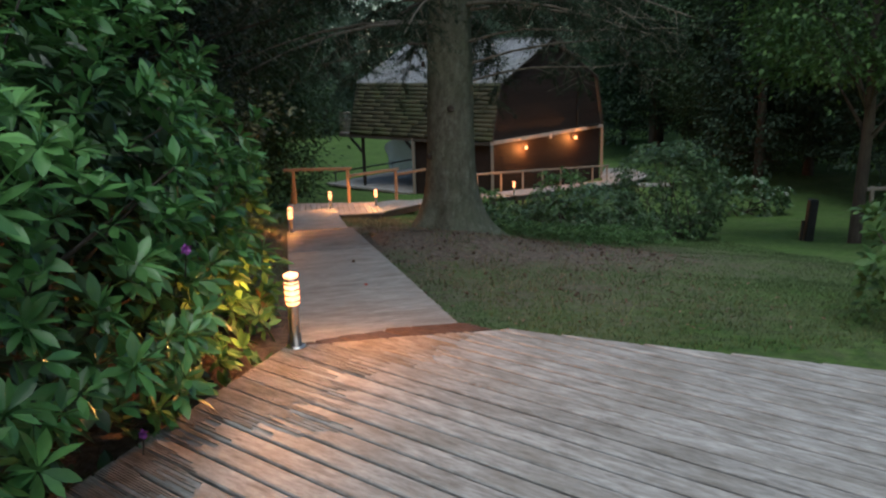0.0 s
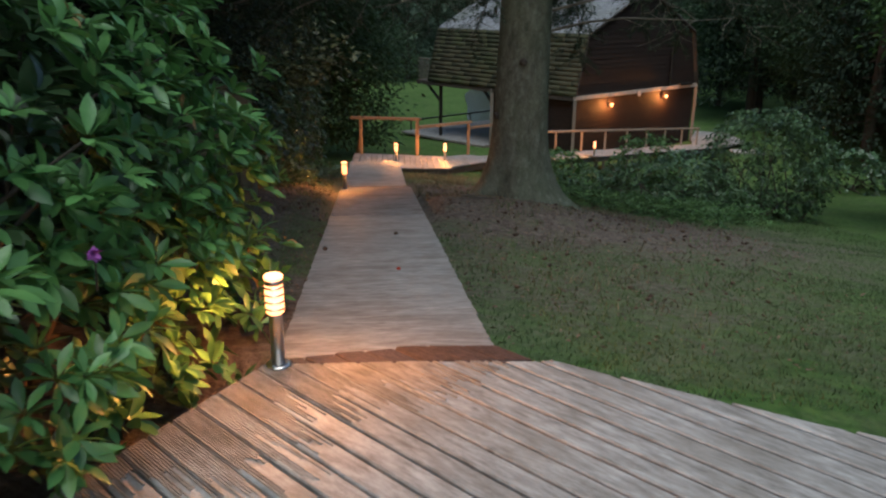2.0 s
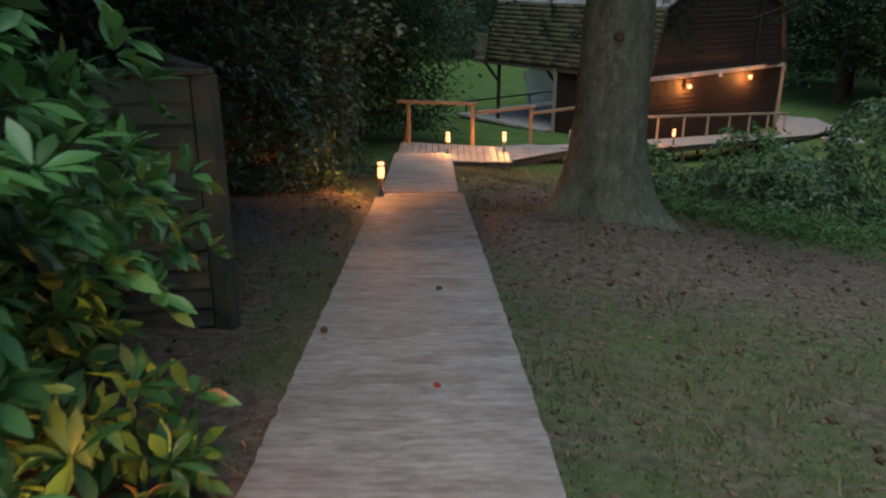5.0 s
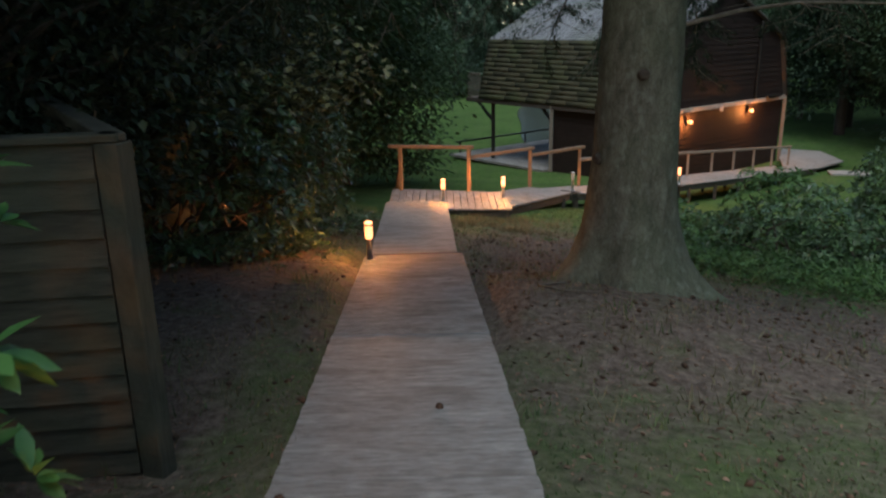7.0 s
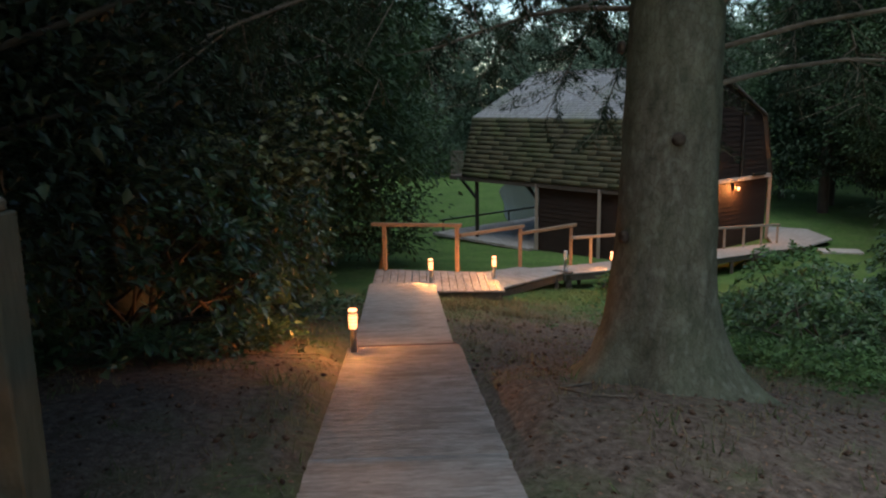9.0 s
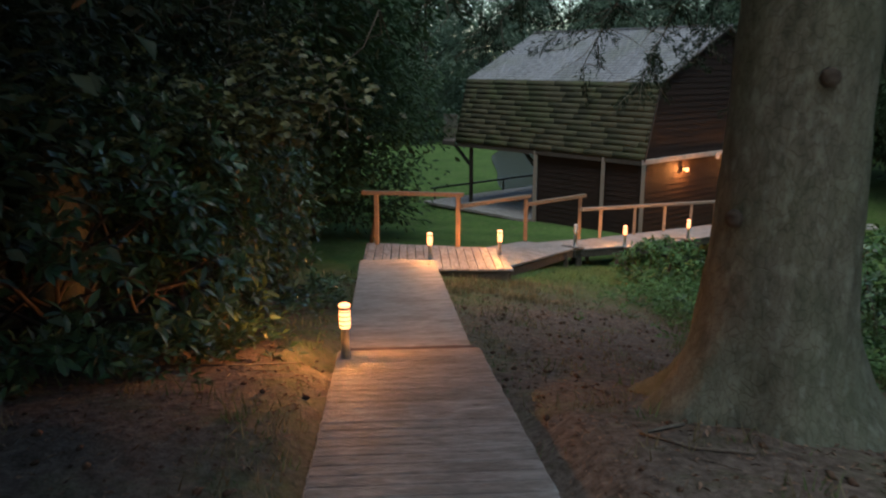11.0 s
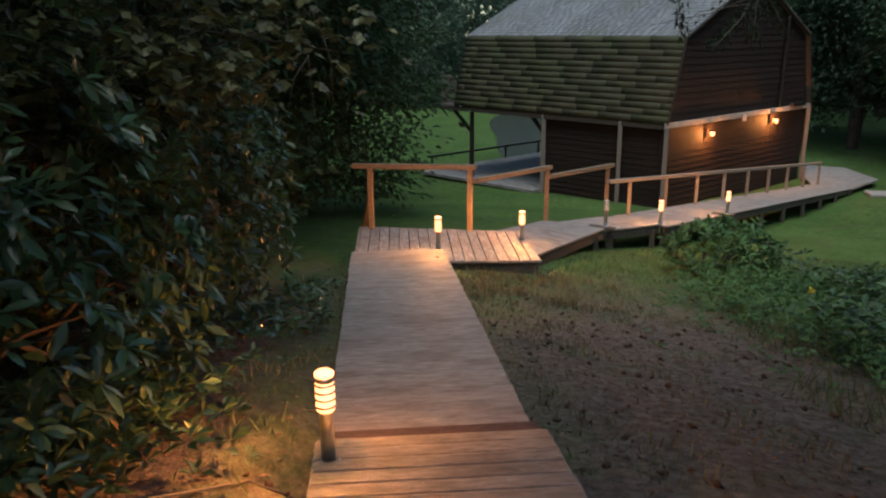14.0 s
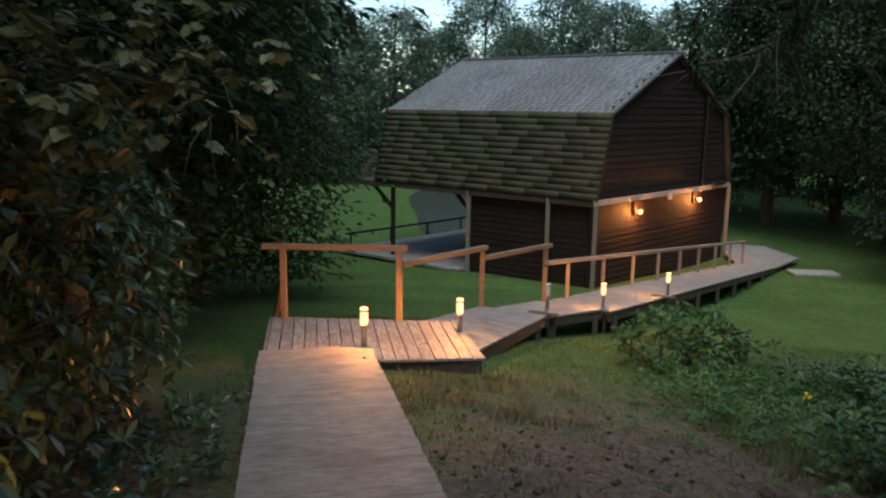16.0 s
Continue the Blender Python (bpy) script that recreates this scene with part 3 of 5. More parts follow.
def walkway(name, label, L0, R0, L1, R1, thick, pitch, seed, grooved_from=None):
    w = thing(name, label, "boardwalk", kind="structure")
    way = Vector(R0) - Vector(L0)
    if grooved_from is None:
        plank_field(w, [L0, R0, R1, L1], way, pitch, 0.0015, thick, M_WALK, seed=seed, chamfer=0.0015)
    else:
        LM, RM = Vector(L0).lerp(Vector(L1), grooved_from), Vector(R0).lerp(Vector(R1), grooved_from)
        plank_field(w, [L0, R0, RM, LM], way, pitch, 0.0015, thick, M_WALK, seed=seed, chamfer=0.0015)
        plank_field(w, [LM, RM, R1, L1], way, pitch, 0.017, thick, M_WALK, seed=seed + 50, chamfer=0.004, ribs=lambda p, o, ex: 9.0)
    for f in (0.1, 0.5, 0.9):
        a = Vector(L0).lerp(Vector(R0), f) - Vector((0, 0, thick + 0.045))
        b = Vector(L1).lerp(Vector(R1), f) - Vector((0, 0, thick + 0.045))
        beam("joist", a, b, 0.045, 0.085, M_JOIST, w)
    return w


walkway("boardwalk", "sloping weathered boardwalk of crosswise planks", (-0.3, 2.6, -0.05), (0.75, 2.87, -0.05), (-2.58, 10.8, -1.245), (-1.51, 11.08, -1.24), 0.03, 0.125, 5, grooved_from=0.61)
walkway("boardwalk", "lower sloping boardwalk down to the landing", (-2.55, 10.83, -1.275), (-1.57, 11.1, -1.275), (-4.19, 16.58, -2.055), (-3.09, 16.92, -2.055), 0.03, 0.125, 6)
for nm, mt in (("edge_strip", M_RAIL),):
    st = thing(nm, "reddish-brown timber strip across the boardwalk joint", "strip", kind="structure")
    beam("strip_board", (-2.53, 10.88, -1.264), (-1.56, 11.15, -1.264), 0.08, 0.02, M_STRIP, st)

landing = thing("landing", "lamplit timber landing of lengthwise planks", "landing", kind="structure")
PLAT = [(-4.2, 16.62, -2.23), (-3.05, 16.93, -2.23), (-1.85, 17.15, -2.23), (-2.28, 18.55, -2.23), (-4.66, 18.5, -2.23)]
plank_field(landing, PLAT, (-0.34, 1.4, 0), 0.14, 0.009, 0.03, M_DECK, seed=8)
for a, b in zip(PLAT, PLAT[1:] + PLAT[:1]):
    mid = Vector((-3.2, 17.6, -2.23))
    pull = lambda p: Vector(p) + (mid - Vector(p)).normalized() * 0.07 + Vector((0, 0, -0.12))
    beam("edge_joist", pull(a), pull(b), 0.045, 0.17, M_JOIST, landing)
for x, y in ((-4.1, 16.75), (-2.05, 17.25), (-2.4, 18.4), (-4.5, 18.35), (-3.1, 17.0)):
    beam("leg", (x, y, -2.29), (x, y, ground_z(x, y) - 0.05), 0.09, 0.09, M_JOIST, landing)


def ramp(name, label, L0, R0, L1, R1, pitch, seed, legs=((0, 1), (1, 1))):
    w = thing(name, label, "ramp", kind="structure")
    plank_field(w, [L0, R0, R1, L1], Vector(R0) - Vector(L0), pitch, 0.005, 0.03, M_WALK, seed=seed)
    for f in (0.04, 0.96):
        a = Vector(L0).lerp(Vector(R0), f) - Vector((0, 0, 0.11))
        b = Vector(L1).lerp(Vector(R1), f) - Vector((0, 0, 0.11))
        beam("joist", a, b, 0.05, 0.15, M_JOIST, w)
        n = max(1, int((b - a).length / 1.6))
        for i in range(n + 1):
            p = a.lerp(b, (i + 0.15) / (n + 0.3))
            g = ground_z(p.x, p.y)
            if p.z - g > 0.12:
                beam("leg", (p.x, p.y, p.z), (p.x, p.y, g - 0.05), 0.09, 0.09, M_JOIST, w)
    return w


ramp("ramp", "short sloping timber ramp beside the landing", (-2.98, 18.56, -2.33), (-1.96, 17.6, -2.33), (-2.0, 20.75, -2.62), (-0.98, 20.45, -2.62), 0.14, 11)
ramp("ramp", "short sloping timber ramp with a handrail", (-1.96, 20.78, -2.65), (-0.95, 20.5, -2.65), (-0.95, 22.25, -2.83), (0.05, 21.75, -2.83), 0.14, 12)
ramp("ramp", "long sloping timber ramp along the boathouse", (-0.9, 22.28, -2.86), (0.18, 21.7, -2.86), (6.0, 34.1, -4.37), (7.1, 33.6, -4.37), 0.14, 13)
terrace = thing("terrace", "pale weathered timber terrace at the boathouse corner", "terrace", kind="structure")
plank_field(terrace, [(6.0, 34.12, -4.38), (7.1, 33.62, -4.38), (8.4, 35.3, -4.38), (8.0, 37.5, -4.38), (6.6, 38.0, -4.38), (6.1, 35.6, -4.38)], (0.87, 0.5, 0), 0.14, 0.006, 0.06, M_WALK, seed=14)


# ---- handrails ----
def handrail(label, posts, rail, size=0.075, material=M_RAIL, group=""):
    h = thing("handrail", label, "handrail", group=group)
    for base, top in posts:
        beam("post", base, top, size, size, material, h)
    for a, b in rail:
        beam("top_rail", a, b, 0.085, 0.07, material, h)
    return h


handrail("reddish timber handrail on the landing", [((-4.44, 18.42, -2.23), (-4.44, 18.42, -1.33)), ((-2.98, 18.5, -2.26), (-2.98, 18.5, -1.33))],
         [((-4.7, 18.4, -1.295), (-2.88, 18.51, -1.295))])
hb = bpy.data.objects["handrail"]
beam("brace", (-4.75, 18.9, -2.6), (-4.47, 18.46, -1.75), 0.06, 0.06, M_RAIL, hb)
handrail("timber handrail sloping down beside the ramp", [((-1.98, 20.72, -2.64), (-1.98, 20.72, -1.72))], [((-2.94, 18.52, -1.5), (-1.93, 20.85, -1.68))])
handrail("timber handrail at the lower ramp", [((-0.93, 22.18, -2.85), (-0.93, 22.18, -1.9))], [((-1.95, 20.76, -1.83), (-0.83, 22.3, -1.87))])
RD0, RD1 = Vector((-0.9, 22.1, -2.15)), Vector((6.2, 34.1, -3.67))
hd_posts = []
for i in range(9):
    p = RD0.lerp(RD1, (i * 1.0 + 0.52) / 8.6)
    hd_posts.append(((p.x, p.y, p.z - 0.73), (p.x, p.y, p.z - 0.03)))
handrail("long grey timber handrail down to the terrace", hd_posts, [(RD0, RD1)], 0.07, M_GREYRAIL)


# ---- bollard lamps ----
def bollard(at, lit, label):
    b = thing("bollard_lamp", label, "bollard lamp", at, group="bollard lamps along the boardwalk")
    plate = part("base_plate", lathe([(0.055, 0), (0.058, 0.003), (0.058, 0.008), (0.035, 0.012)]), M_STEEL, b)
    for k in range(3):
        a = 2 * math.pi * k / 3 + 0.4
        part("bolt", lathe([(0.007, 0), (0.007, 0.012), (0.003, 0.015)], 8), M_STEEL, plate, "", Matrix.Translation((0.047 * math.cos(a), 0.047 * math.sin(a), 0.008)))
    part("shaft", lathe([(0.031, 0.01), (0.031, 0.255), (0.03, 0.262)]), M_STEEL, b, "brushed steel shaft")
    glass = M_LIT if lit else M_UNLIT
    lens = part("lamp_glass", lathe([(0.03, 0.26), (0.04, 0.268), (0.042, 0.3), (0.042, 0.395), (0.036, 0.403)]), glass, b, "glowing frosted glass" if lit else "unlit clear plastic")
    lens.visible_shadow = False
    for z in (0.292, 0.326, 0.360, 0.394):
        part("ring", lathe([(0.042, z), (0.047, z - 0.006), (0.048, z - 0.004), (0.042, z + 0.002)]), M_STEEL, lens)
    part("collar", lathe([(0.034, 0.403), (0.042, 0.405), (0.042, 0.425), (0.036, 0.427)]), M_STEEL, b, "steel collar below the top light")
    top = part("top_glass", lathe([(0.038, 0.427), (0.043, 0.43), (0.043, 0.442), (0.034, 0.449), (0.01, 0.451)]), glass, b, "glowing domed top" if lit else "clear domed top")
    top.visible_shadow = False
    if lit:
        ld = bpy.data.lights.new("bollard_bulb", "POINT")
        ld.energy, ld.color, ld.shadow_soft_size = BOLLARD_WATTS, (1.0, 0.345, 0.082), 0.028
        bulb = new("bollard_bulb", ld)
        bulb.location = (at[0], at[1], at[2] + 0.284)
    return b


BOLLARD_WATTS = 33.0
bollard((-0.221, 2.437, 0.002), True, "lit steel bollard lamp on the deck corner")
bollard((-2.45, 10.6, -1.23), True, "lit steel bollard lamp beside the boardwalk joint")
bollard((-3.14, 16.86, -2.08), True, "lit steel bollard lamp at the end of the boardwalk")
bollard((-2.19, 18.12, -2.27), True, "lit steel bollard lamp at the landing edge")
bollard((-0.97, 20.6, -2.62), False, "unlit steel bollard lamp on the ramp edge")
bollard((0.04, 21.8, -2.86), True, "lit steel bollard lamp on a ramp bracket")
bollard((1.6, 24.05, -3.12), True, "lit steel bollard lamp beside the long ramp")
for x, y, z in ((0.06, 21.82, -2.865), (-0.95, 20.6, -2.625), (1.6, 24.05, -3.125)):
    br = thing("lamp_bracket", "dark timber bracket carrying a bollard lamp", "bracket")
    beam("shelf_board", (x - 0.3, y + 0.05, z - 0.02), (x + 0.14, y - 0.08, z - 0.02), 0.14, 0.035, M_JOIST, br)
    beam("prop", (x + 0.02, y, z - 0.04), (x + 0.02, y, ground_z(x, y) - 0.03), 0.05, 0.05, M_JOIST, br)


# ---- boathouse ----
HO, HE, HG = Vector((0.835, 29.715, 0)), Vector((-0.822, 0.569, 0)), Vector((0.636, 0.7716, 0))


def H(u, v, z):
    return HO + HE * u + HG * v + Vector((0, 0, z))


house = thing("boathouse", "dark timber boathouse with a gambrel shingle roof and lit gable", "building")
LEN, WID = 8.1, 8.45
PROFILE = [(0.0, -1.957), (0.6, 0.352), (4.2, 2.12), (7.8, 0.352), (WID, -1.957)]
BASE = -4.75


def slab(name, pts, thick_vec, material, parent, label=""):
    bm = bmesh.new()
    a = [bm.verts.new(p) for p in pts]
    b = [bm.verts.new(Vector(p) + Vector(thick_vec)) for p in pts]
    bm.faces.new(a)
    bm.faces.new(b[::-1])
    for i in range(len(pts)):
        j = (i + 1) % len(pts)
        bm.faces.new((a[i], b[i], b[j], a[j]))
    return part(name, bm, material, parent, label)


def lap_boards(name, length, rows, place, material, parent):
    """Horizontal lapped boards; place(s, t, out) gives a point s along, t up, out from the wall; rows: (t0, t1, s0, s1)."""
    for t0, t1, s0, s1 in rows:
        bm = bmesh.new()
        q = [(s0, t0, 0.03), (s1, t0, 0.03), (s1, t1 + 0.015, 0.008), (s0, t1 + 0.015, 0.008), (s0, t0, 0.0), (s1, t0, 0.0), (s1, t1 + 0.015, 0.0), (s0, t1 + 0.015, 0.0)]
        v = [bm.verts.new(place(*c)) for c in q]
        for f in ((0, 1, 2, 3), (7, 6, 5, 4), (0, 4, 5, 1), (1, 5, 6, 2), (2, 6, 7, 3), (3, 7, 4, 0)):
            bm.faces.new([v[i] for i in f])
        part(name, bm, material, parent)


def half_width(z):
    """Left and right limits of the gable at height z."""
    if z < 0.352:
        k = (z + 1.957) / 2.309
        return 0.6 * k, WID - 0.65 * k
    k = (z - 0.352) / 1.768
    return 0.6 + 3.6 * k, 7.8 - 3.6 * k


GU = 0.12
gable = slab("gable_wall", [H(GU, v, z) for v, z in PROFILE], HE * 0.12, M_BROWN, house, "dark stained gable wall")
rows = []
z = -1.94
while z < 2.0:
    lo, hi = half_width(z + 0.1)
    if hi - lo > 0.3:
        rows.append((z, z + 0.19, lo + 0.02, hi - 0.02))
    z += 0.19
lap_boards("wall_board", 0, rows, lambda s, t, o: H(GU - o, s, t), M_BROWN, house)
slab("lower_gable_wall", [H(GU, 0.1, -1.957), H(GU, WID - 0.1, -1.957), H(GU, WID - 0.1, BASE), H(GU, 0.1, BASE)], HE * 0.12, M_BROWN, house)
lap_boards("wall_board", 0, [(zz, zz + 0.17, 0.1, WID - 0.1) for zz in np.arange(BASE, -2.1, 0.17)], lambda s, t, o: H(GU - o, s, t), M_BROWN, house)
slab("far_gable_wall", [H(LEN - 0.1, v, z) for v, z in PROFILE], HE * -0.1, M_BROWN, house)
slab("side_wall", [H(0.24, 0.22, -1.9), H(4.3, 0.22, -1.9), H(4.3, 0.22, BASE), H(0.24, 0.22, BASE)], HG * 0.12, M_BROWN, house, "dark recessed side wall")
lap_boards("wall_board", 0, [(zz, zz + 0.17, 0.2, 4.3) for zz in np.arange(BASE, -1.98, 0.17)], lambda s, t, o: H(s, 0.22 - o, t), M_BROWN, house)
slab("end_wall", [H(4.3, 0.34, -1.95), H(4.3, WID - 0.2, -1.95), H(4.3, WID - 0.2, BASE), H(4.3, 0.34, BASE)], HE * -0.12, M_BROWN, house)
slab("upper_floor", [H(0.15, 0.1, -1.98), H(LEN - 0.1, 0.1, -1.98), H(LEN - 0.1, WID - 0.1, -1.98), H(0.15, WID - 0.1, -1.98)], (0, 0, -0.12), M_JOIST, house)
slab("back_wall", [H(0.24, WID - 0.2, -1.9), H(4.3, WID - 0.2, -1.9), H(4.3, WID - 0.2, BASE), H(0.24, WID - 0.2, BASE)], HG * -0.1, M_BROWN, house)


def shingle_slope(name, p0, p1, courses, material, width, seed, over=0.06):
    """Courses of shingles on the roof plane that rises from profile point p0 to p1; each course is a part."""
    rng = random.Random(seed)
    v0, z0 = p0
    v1, z1 = p1
    d = Vector((HG.x * (v1 - v0), HG.y * (v1 - v0), z1 - z0))
    out = d.cross(HE)
    out.normalize()
    if out.z < 0:
        out = -out
    slab("roof_deck", [H(-over, v0, z0), H(LEN + over, v0, z0), H(LEN + over, v1, z1), H(-over, v1, z1)], out * -0.05, M_JOIST, house)
    for c in range(courses):
        vs, fs = [], []
        u = -over - rng.uniform(0, width)
        while u < LEN + over:
            w = width * rng.uniform(0.75, 1.25)
            a, b = max(u, -over), min(u + w - 0.0015, LEN + over)
            u += w
            if b - a < 0.03:
                continue
            t0, t1 = c / courses - rng.uniform(0, 0.002), (c + 1.25) / courses
            t1 = min(t1, 1.0)
            lift = 0.011 + rng.uniform(-0.0006, 0.0006)
            o = len(vs)
            for t, h in ((t0, lift), (t1, 0.004)):
                for uu in (a, b):
                    base = H(uu, v0 + (v1 - v0) * t, z0 + (z1 - z0) * t)
                    vs += [tuple(base + out * h), tuple(base + out * 0.001)]
            fs += [(o, o + 2, o + 6, o + 4), (o, o + 1, o + 3, o + 2), (o, o + 4, o + 5, o + 1), (o + 2, o + 3, o + 7, o + 6), (o + 4, o + 6, o + 7, o + 5)]
        tagged(part(name, mesh_np(name, vs, fs, material), material, house), kind="stuff")


shingle_slope("shingle_course", PROFILE[0], PROFILE[1], 13, M_SHINGLE, 1.3, 21)
shingle_slope("roof_course", PROFILE[1], PROFILE[2], 22, M_SLATE, 0.24, 22)
shingle_slope("shingle_course", PROFILE[4], PROFILE[3], 13, M_SHINGLE, 1.3, 23)
shingle_slope("roof_course", PROFILE[3], PROFILE[2], 22, M_SLATE, 0.24, 24)
beam("ridge_cap", H(-0.08, 4.2, 2.15), H(LEN + 0.08, 4.2, 2.15), 0.16, 0.05, M_SLATE, house)
for a, b in zip(PROFILE, PROFILE[1:]):
    beam("verge_board", H(-0.03, a[0], a[1] - 0.05), H(-0.03, b[0], b[1] - 0.05), 0.03, 0.12, M_BROWN, house)
beam("fascia_band", H(0.02, -0.02, -2.03), H(0.02, WID + 0.05, -2.03), 0.06, 0.15, M_TRIM, house, "pale trim board across the gable")
for v in (0.06, WID - 0.02):
    beam("corner_post", H(0.02, v, -2.1), H(0.02, v, BASE), 0.12, 0.12, M_POST, house)
beam("side_post", H(1.5, 0.06, -2.0), H(1.5, 0.06, BASE), 0.12, 0.12, M_POST, house)
beam("side_post", H(4.3, 0.08, -2.0), H(4.3, 0.08, BASE), 0.13, 0.13, M_POST, house)
beam("veranda_post", H(7.5, 0.2, -2.0), H(7.5, 0.2, BASE), 0.14, 0.14, M_BLACK, house, "dark veranda post")
beam("veranda_post", H(7.5, WID - 0.3, -2.0), H(7.5, WID - 0.3, BASE), 0.14, 0.14, M_BLACK, house)
beam("brace", H(7.5, 0.2, -2.85), H(8.5, 0.2, -2.02), 0.1, 0.1, M_BLACK, house)
beam("brace", H(4.4, 0.2, -2.6), H(4.95, 0.2, -2.05), 0.1, 0.1, M_BLACK, house)
beam("eave_beam", H(0.1, 0.08, -2.06), H(8.9, 0.08, -2.06), 0.12, 0.16, M_JOIST, house)
slab("balcony_floor", [H(8.1, 0.1, -1.95), H(8.9, 0.1, -1.95), H(8.9, WID - 0.1, -1.95), H(8.1, WID - 0.1, -1.95)], (0, 0, -0.1), M_POST, house)
beam("balcony_rail", H(8.16, 0.12, -1.0), H(8.88, 0.12, -1.0), 0.07, 0.06, M_POST, house)
for u in np.arange(8.2, 8.9, 0.11):
    beam("baluster", H(u, 0.12, -1.02), H(u, 0.12, -1.95), 0.035, 0.035, M_POST, house)
beam("flue_pipe", H(-0.0, 6.3, 0.9), H(-0.0, 6.3, -1.95), 0.11, 0.11, M_BLACK, house, "black drainpipe on the gable", 0.03)
beam("vent_box", H(-0.05, 7.0, -1.93), H(-0.05, 7.9, -1.93), 0.12, 0.1, M_BLACK, house)
beam("alarm_box", H(-0.03, 4.1, -2.22), H(-0.03, 4.1, -2.02), 0.12, 0.12, M_TRIM, house)
veranda = thing("veranda_deck", "grey timber veranda floor under the boathouse overhang", "deck", kind="structure")
plank_field(veranda, [tuple(H(4.35, -0.3, -4.4)), tuple(H(4.35, WID, -4.4)), tuple(H(9.6, WID, -4.4)), tuple(H(9.6, -0.3, -4.4))], HE, 0.15, 0.008, 0.1, M_WALK, seed=31)
vr = thing("veranda_rail", "low dark timber rail at the pond side of the veranda", "rail")
for k in range(5):
    beam("post", H(9.5, 0.2 + k * 1.9, -4.4), H(9.5, 0.2 + k * 1.9, -3.95), 0.07, 0.07, M_BLACK, vr)
beam("top_rail", H(9.5, 0.0, -3.92), H(9.5, 8.2, -3.92), 0.09, 0.07, M_BLACK, vr)


def wall_lamp(v, z):
    p = H(-0.02, v, z)
    w = thing("wall_lamp", "glowing wall lamp on the dark gable", "wall lamp", p, group="wall lamps on the gable")
    out = -HE
    part("backplate", box_bm(0.03, 0.1, 0.16, 0.008), M_BLACK, w, "", Matrix.Rotation(math.atan2(out.y, out.x), 4, "Z"))
    beam("arm", (0, 0, 0.05), out * 0.12 + Vector((0, 0, 0.05)), 0.02, 0.02, M_BLACK, w, "", 0.003)
    gl = part("lamp_glass", lathe([(0.03, -0.09), (0.055, -0.06), (0.06, 0.02), (0.045, 0.045)], 16), M_WALLLIT, w, "glowing glass", Matrix.Translation(out * 0.12))
    gl.visible_shadow = False
    part("cap", lathe([(0.065, 0.045), (0.06, 0.06), (0.02, 0.085)], 16), M_BLACK, w, "", Matrix.Translation(out * 0.12))
    ld = bpy.data.lights.new("wall_bulb", "POINT")
    ld.energy, ld.color, ld.shadow_soft_size = 34.0, (1.0, 0.33, 0.08), 0.05
    bulb = new("wall_bulb", ld)
    bulb.location = p + out * 0.12


wall_lamp(2.15, -2.4)
wall_lamp(5.9, -2.33)


# ---- shed screen ----
shed = thing("timber_screen", "weathered olive lap-board enclosure with a capped open top", "enclosure")
SC, SA, SB = Vector((-1.79, 5.7, 0)), Vector((-2.95, 5.25, 0)), Vector((-3.25, 7.05, 0))
ST, SBOT = 0.88, -0.66
for a, b in ((SC, SA), (SC, SB)):
    d = (b - a).normalized()
    nrm = Vector((-d.y, d.x, 0))
    if b is SB and nrm.x < 0:
        nrm = -nrm
    ln = (b - a).length
    slab("inner_panel", [a + Vector((0, 0, ST)), b + Vector((0, 0, ST)), b + Vector((0, 0, SBOT + 0.1)), a + Vector((0, 0, SBOT + 0.1))], nrm * -0.02, M_SHED, shed)
    lap_boards("lap_board", 0, [(zz, zz + 0.125, 0.08, ln) for zz in np.arange(SBOT + 0.02, ST - 0.1, 0.125)], lambda s, t, o, a=a, d=d, nrm=nrm: a + d * s + nrm * (o + 0.002) + Vector((0, 0, t)), M_SHED, shed)
    beam("top_cap", a + Vector((0, 0, ST + 0.02)) - d * 0.03, b + Vector((0, 0, ST + 0.02)), 0.1, 0.035, M_SHED, shed)
beam("corner_post", SC + Vector((0, 0, ST)), SC + Vector((0, 0, SBOT - 0.06)), 0.11, 0.11, M_SHED, shed)


# ---- plants ----
def unit(v):
    return v / (np.linalg.norm(v, axis=-1, keepdims=True) + 1e-9)


def rosette_leaves(C, A, count, length, width, rng):
    """Leaves in rosettes at centres C with axes A."""
    n = len(C)
    C2, A2 = np.repeat(C, count, axis=0), np.repeat(unit(A), count, axis=0)
    ref = unit(np.cross(A2, np.tile([0.31, 0.87, 0.4], (n * count, 1))))
    ref2 = np.cross(A2, ref)
    ang = (np.tile(np.arange(count), n) * 2.4 + np.repeat(rng.uniform(0, 6.28, n), count))[:, None]
    lift = rng.uniform(0.15, 0.75, (n * count, 1))
    D = ref * np.cos(ang) + ref2 * np.sin(ang) + A2 * lift
    size = np.repeat(rng.uniform(0.75, 1.2, n), count) * rng.uniform(0.75, 1.15, n * count)
    return C2 + D * 0.01, D, length * size, width * size


def shell_points(n, centre, radii, power, rng, inner=0.75, zmin=-1.0, wobble=0.12):
    """Points near the surface of a rounded block, with an uneven outline."""
    d = unit(rng.normal(0, 1, (n, 3)))
    d[:, 2] = np.where(d[:, 2] < zmin, -d[:, 2], d[:, 2])
    r = (np.abs(d) ** power).sum(axis=1) ** (-1 / power)
    bumps = np.array([noise.noise(Vector(v) * 3.1) for v in d]) * wobble * 2
    k = rng.uniform(inner, 1.0, n) ** 0.6 + bumps
    return np.array(centre) + d * (r * k)[:, None] * np.array(radii), d


